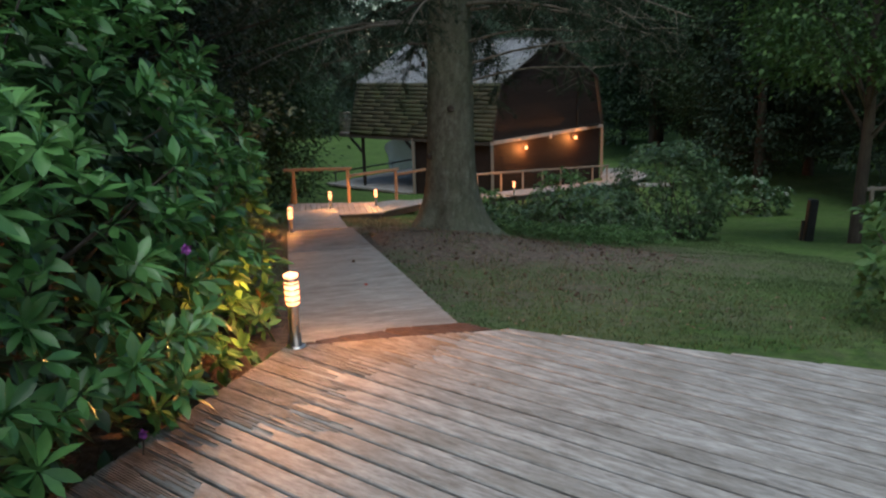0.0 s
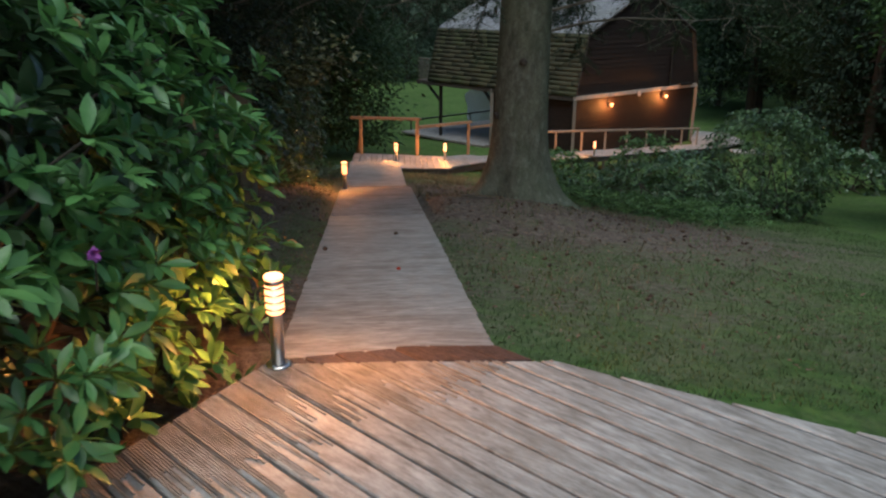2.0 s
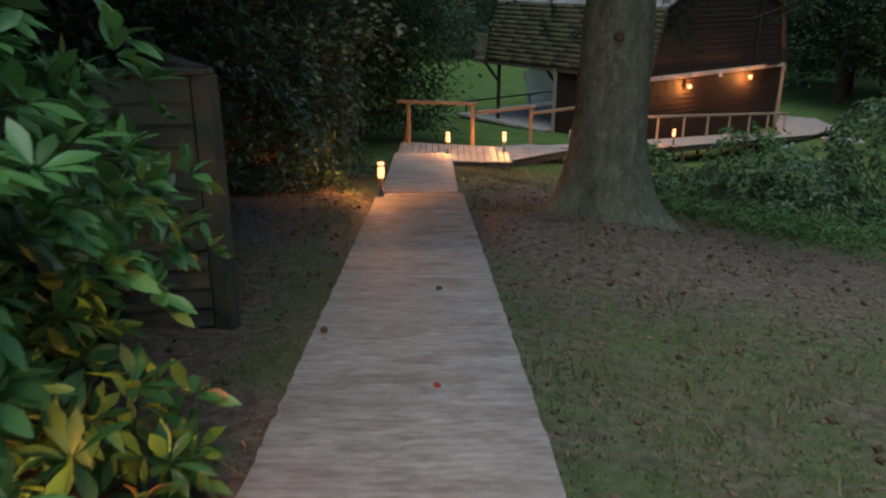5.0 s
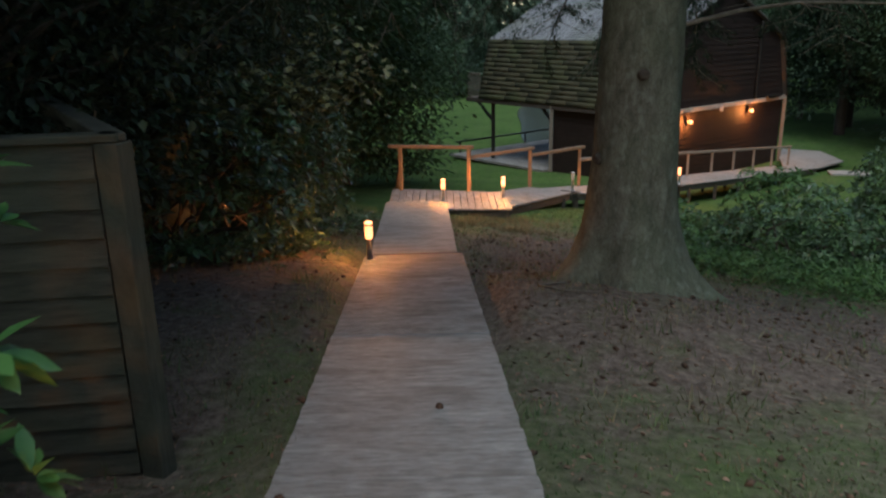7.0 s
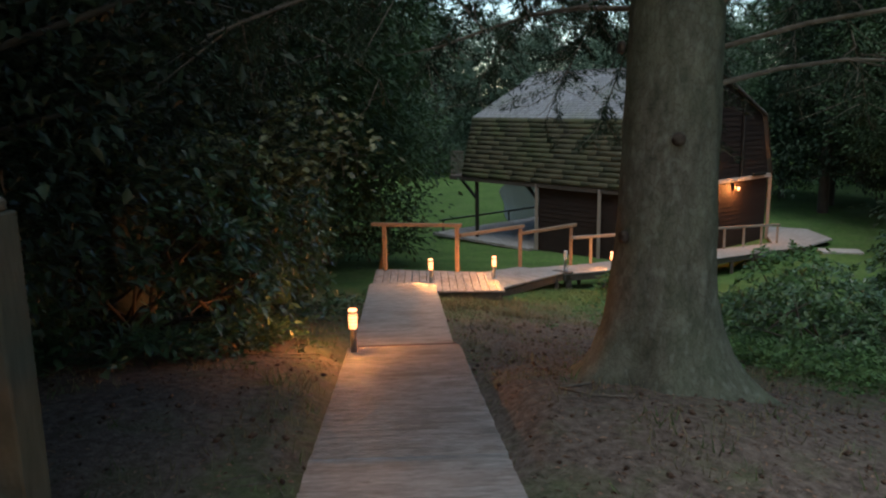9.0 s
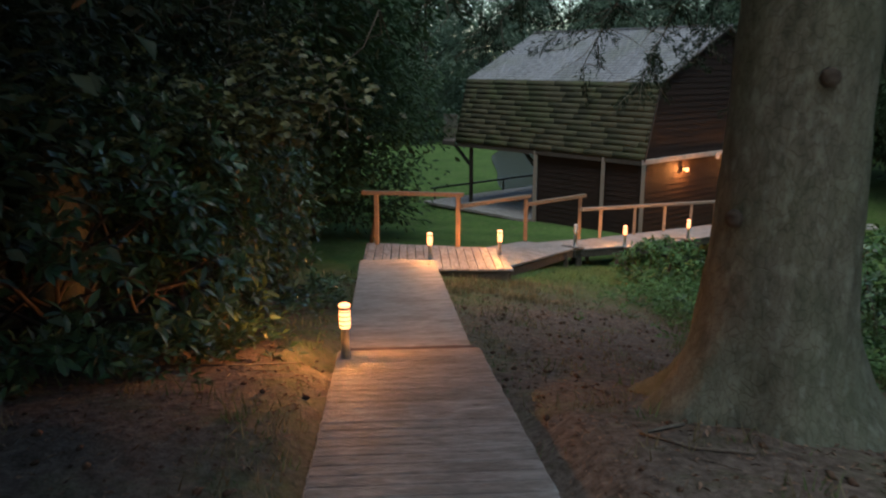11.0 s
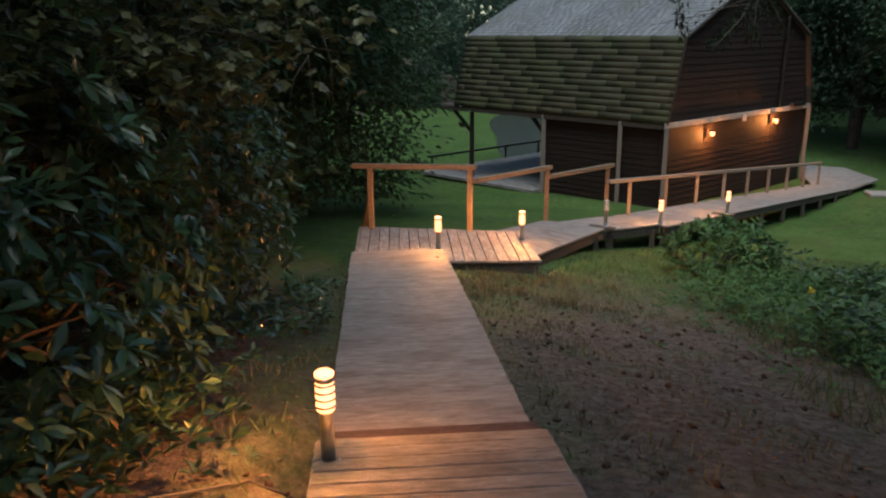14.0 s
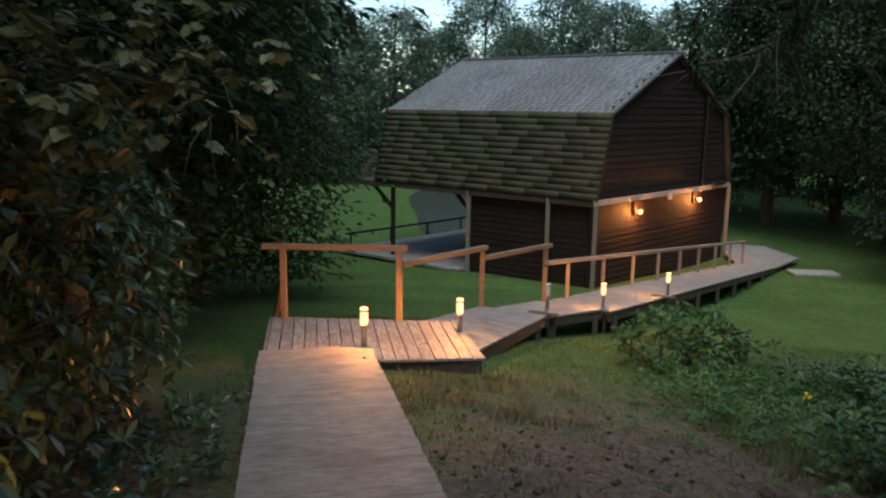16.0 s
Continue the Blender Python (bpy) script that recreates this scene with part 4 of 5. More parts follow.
def bush(name, label, centre, radii, rosettes, length, width, material, seed, power=3.0, per=8, dry=0, stems=12, above=None, inner=0.7):
    rng = np.random.default_rng(seed)
    b = thing(name, label, "shrub", (centre[0], centre[1], ground_z(centre[0], centre[1])))
    o = np.array(b.location)
    P, d = shell_points(rosettes, centre, radii, power, rng, inner)
    gz = np.array([ground_z(p[0], p[1]) for p in P])
    keep = P[:, 2] > gz + 0.06
    if above is not None:
        keep &= np.array([above(p) for p in P])
    P, d = P[keep], d[keep]
    A = unit(d * [1, 1, 0.5] + np.array([0, 0, 0.75]) + rng.normal(0, 0.3, d.shape))
    p, D, L, W = rosette_leaves(P, A, per, length, width, rng)
    part("foliage", leaves("foliage", p - o, D, L, W, material, rng, 0.12, 0.12), material, b)
    if dry:
        k = rng.choice(len(P), min(dry, len(P)), replace=False)
        p, D, L, W = rosette_leaves(P[k] + rng.normal(0, 0.05, (len(k), 3)), A[k], 3, length * 0.6, width * 0.6, rng)
        part("dry_leaves", leaves("dry_leaves", p - o, D, L, W, M_DRY, rng), M_DRY, b, "dry brown leaves")
    runs = []
    c = np.array(centre)
    for i in range(stems):
        q = P[rng.integers(len(P))]
        f = np.array([c[0] + rng.normal(0, radii[0] * 0.3), c[1] + rng.normal(0, radii[1] * 0.35), 0])
        f[2] = ground_z(f[0], f[1]) - 0.05
        m = f * 0.45 + q * 0.55 + np.array([0, 0, 0.12 * radii[2]])
        runs.append(([tuple(f - o), tuple(m - o), tuple(q - o)], [0.022, 0.014, 0.005]))
    tagged(part("stem_tangle", tubes_mesh("stem_tangle", runs, M_DARKBARK, 5), M_DARKBARK, b), kind="stuff")
    return b


def flower(at, material, label, name, r=0.03, n=9):
    rng = np.random.default_rng(5)
    f = thing(name, label, "flower", at)
    D = unit(rng.normal(0, 1, (n * 2, 3)) + np.array([0.6, -0.6, 0.5]))
    part("petals", leaves("petals", np.zeros((n * 2, 3)), D, np.full(n * 2, r), np.full(n * 2, r * 0.6), material, rng), material, f)
    part("stalk", tubes_mesh("stalk", [([(0, 0, 0), (-0.01, 0.01, -0.06), (-0.03, 0.03, -0.14)], [0.003, 0.003, 0.004])], M_DARKBARK, 5), M_DARKBARK, f)


bush("rhododendron", "large glossy green rhododendron bush beside the deck", (-1.75, 1.35, 0.6), (1.34, 2.98, 1.66), 3200, 0.12, 0.043, M_RHODO, 41, 2.7, 9, 50, 40,
     above=lambda p: not (p[0] > -0.25 + 0.3 * (p[1] - 2.5) and p[2] < 0.25) and not (p[1] > 3.75 and p[2] < 0.35))
# inner leaves take the darker shrub colour to stand in for shade
bush("rhododendron", "dense inner rhododendron growth, leaf colour darkened for shade", (-1.85, 1.35, 0.45), (1.05, 2.6, 1.3), 1500, 0.14, 0.06, M_BUSH, 39, 2.7, 8, 0, 10, inner=0.6)
flower((-0.42, 1.5, 0.84), M_PURPLE, "purple rhododendron blossom on the bush", "blossom")
flower((-0.55, 1.15, 0.12), M_PURPLE, "small purple rhododendron blossom low on the bush", "blossom", 0.025)
bush("rhododendron", "rhododendron branches in front of the timber screen", (-2.25, 4.4, 0.2), (0.62, 0.6, 0.6), 90, 0.105, 0.04, M_RHODO, 42, 2.4, 8, 8, 6, inner=0.5,
     above=lambda p: p[2] > -0.1)
# shade at the foot of the screen is put into the leaf colour
bush("rhododendron", "lower rhododendron growth darkened for shade against the timber screen", (-2.25, 4.25, -0.2), (0.75, 0.66, 0.6), 480, 0.13, 0.05, M_SHADE, 38, 2.4, 8, 0, 6, inner=0.2, above=lambda p: p[0] < -1.75)

bush("rhododendron", "low rhododendron growth behind the corner lamp", (-1.1, 3.35, 0.0), (0.5, 0.6, 0.6), 110, 0.13, 0.046, M_RHODO, 40, 2.4, 7, 8, 2, inner=0.4)
bush("laurel_shrub", "dark evergreen shrub at the boardwalk side", (-4.6, 10.3, -0.35), (1.45, 1.7, 1.15), 1300, 0.12, 0.04, M_BUSH, 43, 2.6, 7, 60, 30)
bush("laurel_shrub", "dark evergreen shrub with glossy leaves", (-5.05, 13.2, -0.75), (1.15, 1.9, 1.5), 1300, 0.12, 0.04, M_BUSH, 44, 2.6, 7, 80, 30)
bush("laurel_shrub", "low dark shrub under the trees", (-5.6, 8.4, -0.1), (1.6, 1.3, 1.0), 700, 0.12, 0.045, M_BUSH, 45, 2.6, 7, 60, 20)
bush("laurel_shrub", "dark evergreen shrub in the wood edge", (-6.5, 16.0, -1.0), (1.5, 1.8, 1.9), 900, 0.14, 0.05, M_BUSH, 46, 2.6, 7, 40, 20)
bush("garden_shrub", "rounded green garden shrub on the lawn", (4.87, 15.6, -1.6), (1.2, 1.2, 1.15), 1500, 0.095, 0.036, M_SHRUB, 47, 2.4, 7, 20, 20)
bush("garden_shrub", "spreading green garden shrub on the lawn", (2.75, 13.9, -1.95), (1.35, 1.2, 0.75), 900, 0.095, 0.036, M_SHRUB, 48, 2.4, 7, 20, 16)
bush("garden_shrub", "low leafy shrub beside the ramp", (0.55, 18.5, -2.42), (0.75, 0.6, 0.44), 260, 0.11, 0.04, M_FERN, 49, 2.2, 7, 10, 10)
bush("garden_shrub", "tangled green shrub among the weeds", (2.44, 15.3, -1.75), (0.7, 0.6, 0.78), 300, 0.1, 0.042, M_FERN, 53, 2.2, 7, 10, 10)
bush("garden_shrub", "small green shrub on the lawn edge", (3.6, 17.2, -2.3), (0.9, 0.9, 0.7), 300, 0.11, 0.045, M_BUSH, 50, 2.2, 7, 0, 10)
bush("garden_shrub", "far green shrub on the lawn", (9.2, 24.0, -3.5), (1.5, 1.0, 0.8), 260, 0.2, 0.08, M_BUSH, 51, 2.2, 7, 0, 8)
bush("garden_shrub", "green shrub at the lawn side near the deck", (4.15, 3.55, 0.05), (0.62, 0.75, 0.75), 240, 0.1, 0.05, M_FERN, 52, 2.2, 7, 0, 10)


def undergrowth(name, label, spots, per, material, length, seed, height=0.3):
    """Low leafy ground cover: one mesh of many small plants."""
    rng = np.random.default_rng(seed)
    C, A = [], []
    for x, y, rx, ry, n in spots:
        for i in range(n):
            px, py = x + rng.normal(0, rx), y + rng.normal(0, ry)
            if any(abs(px - (a[0] + (b[0] - a[0]) * (py - a[1]) / (b[1] - a[1]))) < 0.7 and a[1] - 0.3 < py < b[1] + 0.3 for a, b in WALKS):
                continue
            C.append((px, py, ground_z(px, py) + rng.uniform(0.02, height)))
            A.append((rng.normal(0, 0.3), rng.normal(0, 0.3), 1))
    p, D, L, W = rosette_leaves(np.array(C), np.array(A), per, length, length * 0.42, rng)
    ob = new(name, leaves(name, p, D, L, W, material, rng, simple=True))
    return tagged(ob, label, "undergrowth", kind="stuff")


undergrowth("undergrowth", "low green brambles and weeds on the bank", [(1.6, 15.2, 0.8, 1.1, 1300), (2.7, 12.6, 0.7, 0.9, 800), (0.6, 16.8, 0.5, 0.7, 300), (2.2, 17.0, 0.9, 0.8, 700), (1.6, 13.4, 0.45, 0.7, 360), (3.0, 15.0, 0.8, 1.0, 900)], 6, M_FERN, 0.07, 61, 0.3)
undergrowth("undergrowth", "taller dark nettles and docks among the weeds", [(1.9, 16.6, 0.35, 0.4, 160), (2.9, 16.2, 0.5, 0.5, 300), (1.1, 14.2, 0.3, 0.4, 110), (3.3, 14.2, 0.5, 0.6, 300), (0.9, 18.4, 0.3, 0.3, 90)], 5, M_SHRUB, 0.12, 63, 0.55)
undergrowth("undergrowth", "low dark weeds under the shrubs", [(-3.6, 10.2, 0.35, 0.6, 260), (-3.95, 12.6, 0.25, 1.0, 130), (-3.3, 14.6, 0.3, 0.9, 140), (-4.4, 8.9, 0.5, 0.3, 120)], 6, M_BUSH, 0.09, 62, 0.22)
flower((0.93, 15.6, -1.95), M_YELLOW, "yellow flower on the bank", "blossom", 0.04)


def grass(name, label, n, region, material, h, seed, keep):
    rng = np.random.default_rng(seed)
    x = rng.uniform(region[0], region[1], n)
    y = rng.uniform(region[2], region[3], n)
    P = [(a, b, ground_z(a, b)) for a, b in zip(x, y) if keep(a, b, rng)]
    P = np.array(P)
    m = len(P)
    lean = rng.normal(0, 0.35, (m, 2))
    hh = h * rng.uniform(0.4, 1.3, m)
    w = 0.0035 + 0.003 * rng.uniform(0, 1, m)
    ang = rng.uniform(0, 3.14, m)
    off = np.stack([np.cos(ang) * w, np.sin(ang) * w, np.zeros(m)], axis=1)
    tip = P + np.stack([lean[:, 0] * hh, lean[:, 1] * hh, hh], axis=1)
    V = np.stack([P - off, P + off, tip], axis=1).reshape(-1, 3)
    F = np.arange(3 * m).reshape(-1, 3)
    tagged(new(name, mesh_np(name, V, F, material)), label, "grass", kind="stuff")


def off_walk(x, y):
    if y < 2.85 and -1.2 < x:
        return False
    for a, b in WALKS:
        if a[1] - 0.2 < y < b[1] + 0.2 and abs(x - (a[0] + (b[0] - a[0]) * (y - a[1]) / (b[1] - a[1]))) < 0.54:
            return False
    return True


def lawn_keep(x, y, rng):
    return off_walk(x, y) and rng.uniform() > litter_amount(x, y) * 1.15 + 0.35 * noise.noise((x * 1.3, y * 1.3, 5))


grass("grass", "short mown lawn grass", 110000, (-2.5, 6.0, 2.2, 10.5), M_GRASS, 0.03, 71, lawn_keep)
grass("grass", "lawn grass on the lower bank", 60000, (-4.5, 6.0, 10.5, 22.0), M_GRASS, 0.05, 72, lawn_keep)
grass("grass", "rough dry grass along the boardwalk", 16000, (-4.3, 2.0, 4.5, 17.5), M_STRAW, 0.09, 73,
      lambda x, y, rng: off_walk(x, y) and noise.noise((x * 1.6, y * 1.6, 9)) > 0.12)
grass("grass", "tufts of yellowish grass below the landing", 3200, (-3.0, -0.9, 15.2, 17.0), M_STRAW, 0.11, 74, lambda x, y, rng: off_walk(x, y) and noise.noise((x * 2.2, y * 2.2, 2)) > 0.0)


grass("grass", "green grass tufts in the needle litter", 19000, (-4.3, 3.5, 4.0, 16.5), M_GRASS, 0.1, 75,
      lambda x, y, rng: off_walk(x, y) and noise.noise((x * 2.6, y * 2.6, 12)) > 0.34)


grass("grass", "long rough grass stalks among the weeds", 5200, (0.2, 4.2, 12.0, 19.0), M_GRASS, 0.34, 76, lambda x, y, rng: noise.noise((x * 1.5, y * 1.5, 21)) > 0.08)


def litter_things():
    """Scattered cones, twigs and needles in the litter."""
    rng = np.random.default_rng(81)
    base, tris = [], []
    for i in range(760):
        x, y = rng.uniform(-4.2, 3.2), rng.uniform(4.6, 16.2)
        if not off_walk(x, y) or rng.uniform() > litter_amount(x, y):
            continue
        r, a = rng.uniform(0.010, 0.024), rng.uniform(0, 6.28)
        c = np.array([x, y, ground_z(x, y) + r * 0.6])
        d = np.array([math.cos(a), math.sin(a), rng.uniform(-0.1, 0.3)])
        s = np.array([-math.sin(a), math.cos(a), 0])
        u = np.array([0, 0, 1.0])
        o = len(base)
        base += [c - d * r * 1.5, c + s * r, c + u * r, c - s * r, c - u * r, c + d * r * 1.8]
        tris += [(o, o + 1, o + 2), (o, o + 2, o + 3), (o, o + 3, o + 4), (o, o + 4, o + 1), (o + 5, o + 2, o + 1), (o + 5, o + 3, o + 2), (o + 5, o + 4, o + 3), (o + 5, o + 1, o + 4)]
    tagged(new("pine_cones", mesh_np("pine_cones", base, tris, M_CONE)), "dark pine cones scattered on the needle litter", "pine cones", kind="stuff")
    runs = []
    for i in range(420):
        x, y = rng.uniform(-4.2, 3.2), rng.uniform(4.6, 16.2)
        if not off_walk(x, y) or rng.uniform() > litter_amount(x, y):
            continue
        a, ln = rng.uniform(0, 6.28), rng.uniform(0.05, 0.3)
        p, q = (x, y), (x + ln * math.cos(a), y + ln * math.sin(a))
        if off_walk(*q):
            runs.append(([(p[0], p[1], ground_z(*p) + 0.006), (q[0], q[1], ground_z(*q) + 0.012)], [0.003, 0.002]))
    n = 26000
    X, Y = rng.uniform(-4.4, 3.6, n), rng.uniform(3.4, 16.8, n)
    P = np.array([(x, y, ground_z(x, y) + 0.004) for x, y in zip(X, Y) if off_walk(x, y) and rng.uniform() < litter_amount(x, y) * 0.9])
    D = rng.normal(0, 1, P.shape) * [1, 1, 0.25] + [0, 0, 0.1]
    tagged(new("leaf_litter", leaves("leaf_litter", P, D, rng.uniform(0.014, 0.06, len(P)), rng.uniform(0.006, 0.022, len(P)), M_FLAKE, rng, simple=True)), "dry needles and leaf flakes on bare soil", "leaf litter", kind="stuff")
    tagged(new("twigs", tubes_mesh("twigs", runs, M_TWIG, 4)), "small dry twigs on the ground", "twigs", kind="stuff")


litter_things()


# ---- large conifer beside the boardwalk ----
LOW_LIMBS = ((1.75, 3.2, 3.6, 1.95), (1.95, 3.4, 4.2, 2.2), (1.55, 3.1, 4.4, 1.8), (2.3, 3.4, 3.0, 2.5), (1.25, 3.2, 4.2, 1.75), (0.85, 3.4, 4.6, 1.9), (0.45, 3.5, 4.0, 2.2), (0.0, 3.7, 3.6, 2.7), (1.05, 3.8, 5.2, 2.2), (1.4, 3.9, 5.6, 2.0), (1.65, 4.2, 5.0, 2.6), (-0.6, 3.6, 3.0, 2.9), (2.9, 3.7, 2.8, 3.2))


def big_conifer():
    rng = np.random.default_rng(91)
    x, y = TREE
    gz = ground_z(x, y) - 0.17
    t = thing("conifer_tree", "tall grey-barked conifer with a flared base and drooping twigs", "tree", (x, y, gz))
    hs = [0, 0.12, 0.25, 0.4, 0.6, 0.85, 1.2, 1.7, 2.4, 3.4, 5, 7.5, 11, 14]
    rs = [0.82, 0.69, 0.58, 0.495, 0.435, 0.395, 0.365, 0.345, 0.33, 0.315, 0.29, 0.23, 0.13, 0.04]
    sides = 48
    V, F = [], []
    zz = []
    for a, b in zip(hs, hs[1:]):
        zz += list(np.arange(a, b, 0.12))
    for h in zz:
        r = float(np.interp(h, hs, rs))
        for k in range(sides):
            a = 2 * math.pi * k / sides
            flare = max(0, 1 - h / 0.8)
            root = 1 + flare * (0.16 * math.cos(5 * a + 0.7) + 0.1 * math.cos(3 * a + 2.0) + 0.07 * math.cos(8 * a))
            rough = 1 + 0.035 * noise.noise((4 * math.cos(a), 4 * math.sin(a), h * 2.5)) + 0.02 * noise.noise((14 * math.cos(a), 14 * math.sin(a), h * 6))
            V.append((r * root * rough * math.cos(a) + 0.012 * h, r * root * rough * math.sin(a), h))
    n = len(zz)
    for j in range(n - 1):
        for k in range(sides):
            k2 = (k + 1) % sides
            F.append((j * sides + k, j * sides + k2, (j + 1) * sides + k2, (j + 1) * sides + k))
    part("trunk", mesh_np("trunk", V, F, M_BARK, smooth=True), M_BARK, t, "grey flaking bark")
    for kx, ky, kz in ((-0.33, -0.14, 2.62), (0.05, -0.36, 2.0), (-0.28, -0.22, 1.3)):
        part("knot", lathe([(0.05, 0), (0.042, 0.03), (0.015, 0.035)], 10), M_DARKBARK, t, "", look((kx, ky, kz), (0, 0, kz)))
    # bare lower limbs and the drooping living ones above
    limbs, needles_p, needles_d = [], [], []
    spec = [(0.25, 2.35, 2.6, 0.25), (0.05, 2.6, 3.0, 0.45), (-0.4, 2.9, 2.2, 0.2), (2.9, 2.9, 1.8, -0.2)]
    for a, h, ln, rise in spec:
        pts, rad = [], []
        for i in range(6):
            f = i / 5
            pts.append((0.3 * math.cos(a) + ln * f * math.cos(a + 0.12 * math.sin(3 * f)), 0.3 * math.sin(a) + ln * f * math.sin(a + 0.2 * f), h + rise * f + 0.08 * math.sin(5 * f)))
            rad.append(0.022 * (1 - 0.8 * f))
        limbs.append((pts, rad))
        for i in range(7):
            f = rng.uniform(0.3, 0.95)
            s = np.array(pts[int(f * 5)])
            e = s + np.array([rng.normal(0, 0.35), rng.normal(0, 0.35), rng.uniform(-0.25, 0.3)])
            limbs.append(([tuple(s), tuple((s + e) / 2 + rng.normal(0, 0.03, 3)), tuple(e)], [0.007, 0.005, 0.002]))
    def spray(s, tip, count):
        w = rng.uniform(0, 1, (count, 1))
        needles_p.append(s * (1 - w) + tip * w + rng.normal(0, 0.02, (count, 3)))
        needles_d.append(rng.normal(0, 0.7, (count, 3)) + unit(tip - s) * 0.9)

    for a, h, ln, end in LOW_LIMBS:
        pts = [(ln * f * math.cos(a + 0.15 * f), ln * f * math.sin(a + 0.15 * f), h + 0.3 * math.sin(3.1 * f) + (end - h) * f * f) for f in np.linspace(0, 1, 8)]
        limbs.append((pts, [0.03, 0.027, 0.023, 0.019, 0.015, 0.011, 0.007, 0.003]))
        for k in range(46):
            f = rng.uniform(0.35, 1.0) * 7
            j = min(int(f), 6)
            s = np.array(pts[j]) * (1 - f + j) + np.array(pts[j + 1]) * (f - j)
            tip = s + np.array([rng.normal(0, 0.28), rng.normal(0, 0.28), -rng.uniform(0.0, 0.4)])
            limbs.append(([tuple(s), tuple((s + tip) / 2 + rng.normal(0, 0.04, 3)), tuple(tip)], [0.005, 0.004, 0.002]))
            if rng.uniform() < 0.75:
                spray(s, tip, 70)
    for i in range(110):
        h = 3.15 + 9.8 * (i / 110) ** 1.2
        a = rng.uniform(0, 6.28)
        ln = (3.6 - 0.26 * (h - 3)) * rng.uniform(0.7, 1.15)
        droop = 0.55 if h < 5 else 0.25
        pts, rad = [], []
        for k in range(6):
            f = k / 5
            pts.append((ln * f * math.cos(a), ln * f * math.sin(a), h + 0.35 * f - droop * ln * f * f * 0.5))
            rad.append(0.035 * (1 - 0.85 * f))
        limbs.append((pts, rad))
        for k in range(26 if h < 6 else 14):
            f = rng.uniform(0.25, 1.0)
            j = min(int(f * 5), 4)
            g = f * 5 - j
            s = np.array(pts[j]) * (1 - g) + np.array(pts[j + 1]) * g
            tip = s + np.array([rng.normal(0, 0.35), rng.normal(0, 0.35), -rng.uniform(0.1, 0.55)])
            if k % 3 == 0:
                limbs.append(([tuple(s), tuple(tip)], [0.006, 0.002]))
            spray(s, tip, 40)
    tagged(part("limb_tangle", tubes_mesh("limb_tangle", limbs, M_TWIG, 5), M_TWIG, t, "bare grey limbs and drooping twigs"), kind="stuff")
    P, D = np.concatenate(needles_p), np.concatenate(needles_d)
    m = len(P)
    part("crown", leaves("crown", P, D, rng.uniform(0.04, 0.09, m), rng.uniform(0.008, 0.014, m), M_NEEDLE, rng, simple=True), M_NEEDLE, t)


big_conifer()


# ---- woodland ----
def proto_tree(name, label, height, crown_r, crown_lo, clumps, per, leaf, material, seed, conifer=False, trunk_r=0.22):
    rng = np.random.default_rng(seed)
    t = thing(name, label, "tree", (0, 0, 0))
    runs = [([(0, 0, -0.3), (0.05, 0, height * 0.3), (-0.05, 0.06, height * 0.6), (0.02, 0, height * 0.97)], [trunk_r * 1.3, trunk_r, trunk_r * 0.6, 0.03])]
    P, D = [], []
    for i in range(clumps):
        f = rng.uniform(0, 1)
        z = crown_lo + (height - crown_lo) * f
        prof = (1 - f) ** 0.8 + 0.06 if conifer else math.sin(math.pi * min(1, (0.12 + 0.88 * f))) ** 0.6 + 0.1
        a = rng.uniform(0, 6.28)
        r = crown_r * prof * rng.uniform(0.35, 1.0) ** 0.5 * (1 + 0.25 * noise.noise((2 * math.cos(a), 2 * math.sin(a), f * 4 + seed)))
        c = np.array([r * math.cos(a), r * math.sin(a), z - (0.18 * r if conifer else 0)])
        if i % 6 == 0:
            z0 = max(height * 0.12, z - (0.2 * r if conifer else 0.8 * r))
            runs.append(([(0, 0, z0), tuple(c * [0.55, 0.55, 1] - np.array([0, 0, 0.12 * r])), tuple(c)], [trunk_r * 0.22, trunk_r * 0.12, 0.012]))
        spread = crown_r * (0.12 if conifer else 0.135)
        q = rng.normal(0, 1, (per, 3)) * np.array([spread, spread, spread * 0.55])
        P.append(c + q)
        D.append(unit(q + rng.normal(0, 0.3, (per, 3)) + np.array([math.cos(a) * 0.3, math.sin(a) * 0.3, -0.15 * spread])))
    P, D = np.concatenate(P), np.concatenate(D)
    m = len(P)
    part("trunk", tubes_mesh("trunk", runs, M_DARKBARK, 8), M_DARKBARK, t)
    part("crown", leaves("crown", P, D, leaf * rng.uniform(0.6, 1.3, m), leaf * 0.5 * rng.uniform(0.6, 1.3, m), material, rng, simple=True), material, t)
    return t


def plant(proto, x, y, scale=1.0, turn=0.0, z=None):
    m = Matrix.Translation((x, y, ground_z(x, y) if z is None else z)) @ Matrix.Rotation(turn, 4, "Z") @ Matrix.Diagonal((scale, scale, scale, 1))
    c = copy_thing(proto, m)
    c.scale = (scale, scale, scale)
    return c


rngw = random.Random(7)
SPRUCE = proto_tree("spruce_tree", "dark green spruce tree in the wood", 15, 3.4, 1.9, 300, 56, 0.26, M_NEEDLE, 101, True, 0.2)
OAK = proto_tree("broadleaf_tree", "dark leafy broadleaf tree in the wood", 13, 4.6, 3.0, 240, 72, 0.25, M_BROAD, 102, False, 0.24)
LOW = proto_tree("broadleaf_tree", "low branching dark leafy tree", 7.5, 3.2, 0.3, 230, 72, 0.19, M_BROAD, 103, False, 0.15)
WILLOW = proto_tree("willow_tree", "grey-green willow by the pond, paled for distance haze", 14, 4.2, 1.0, 330, 56, 0.29, M_PALE, 104, False, 0.22)
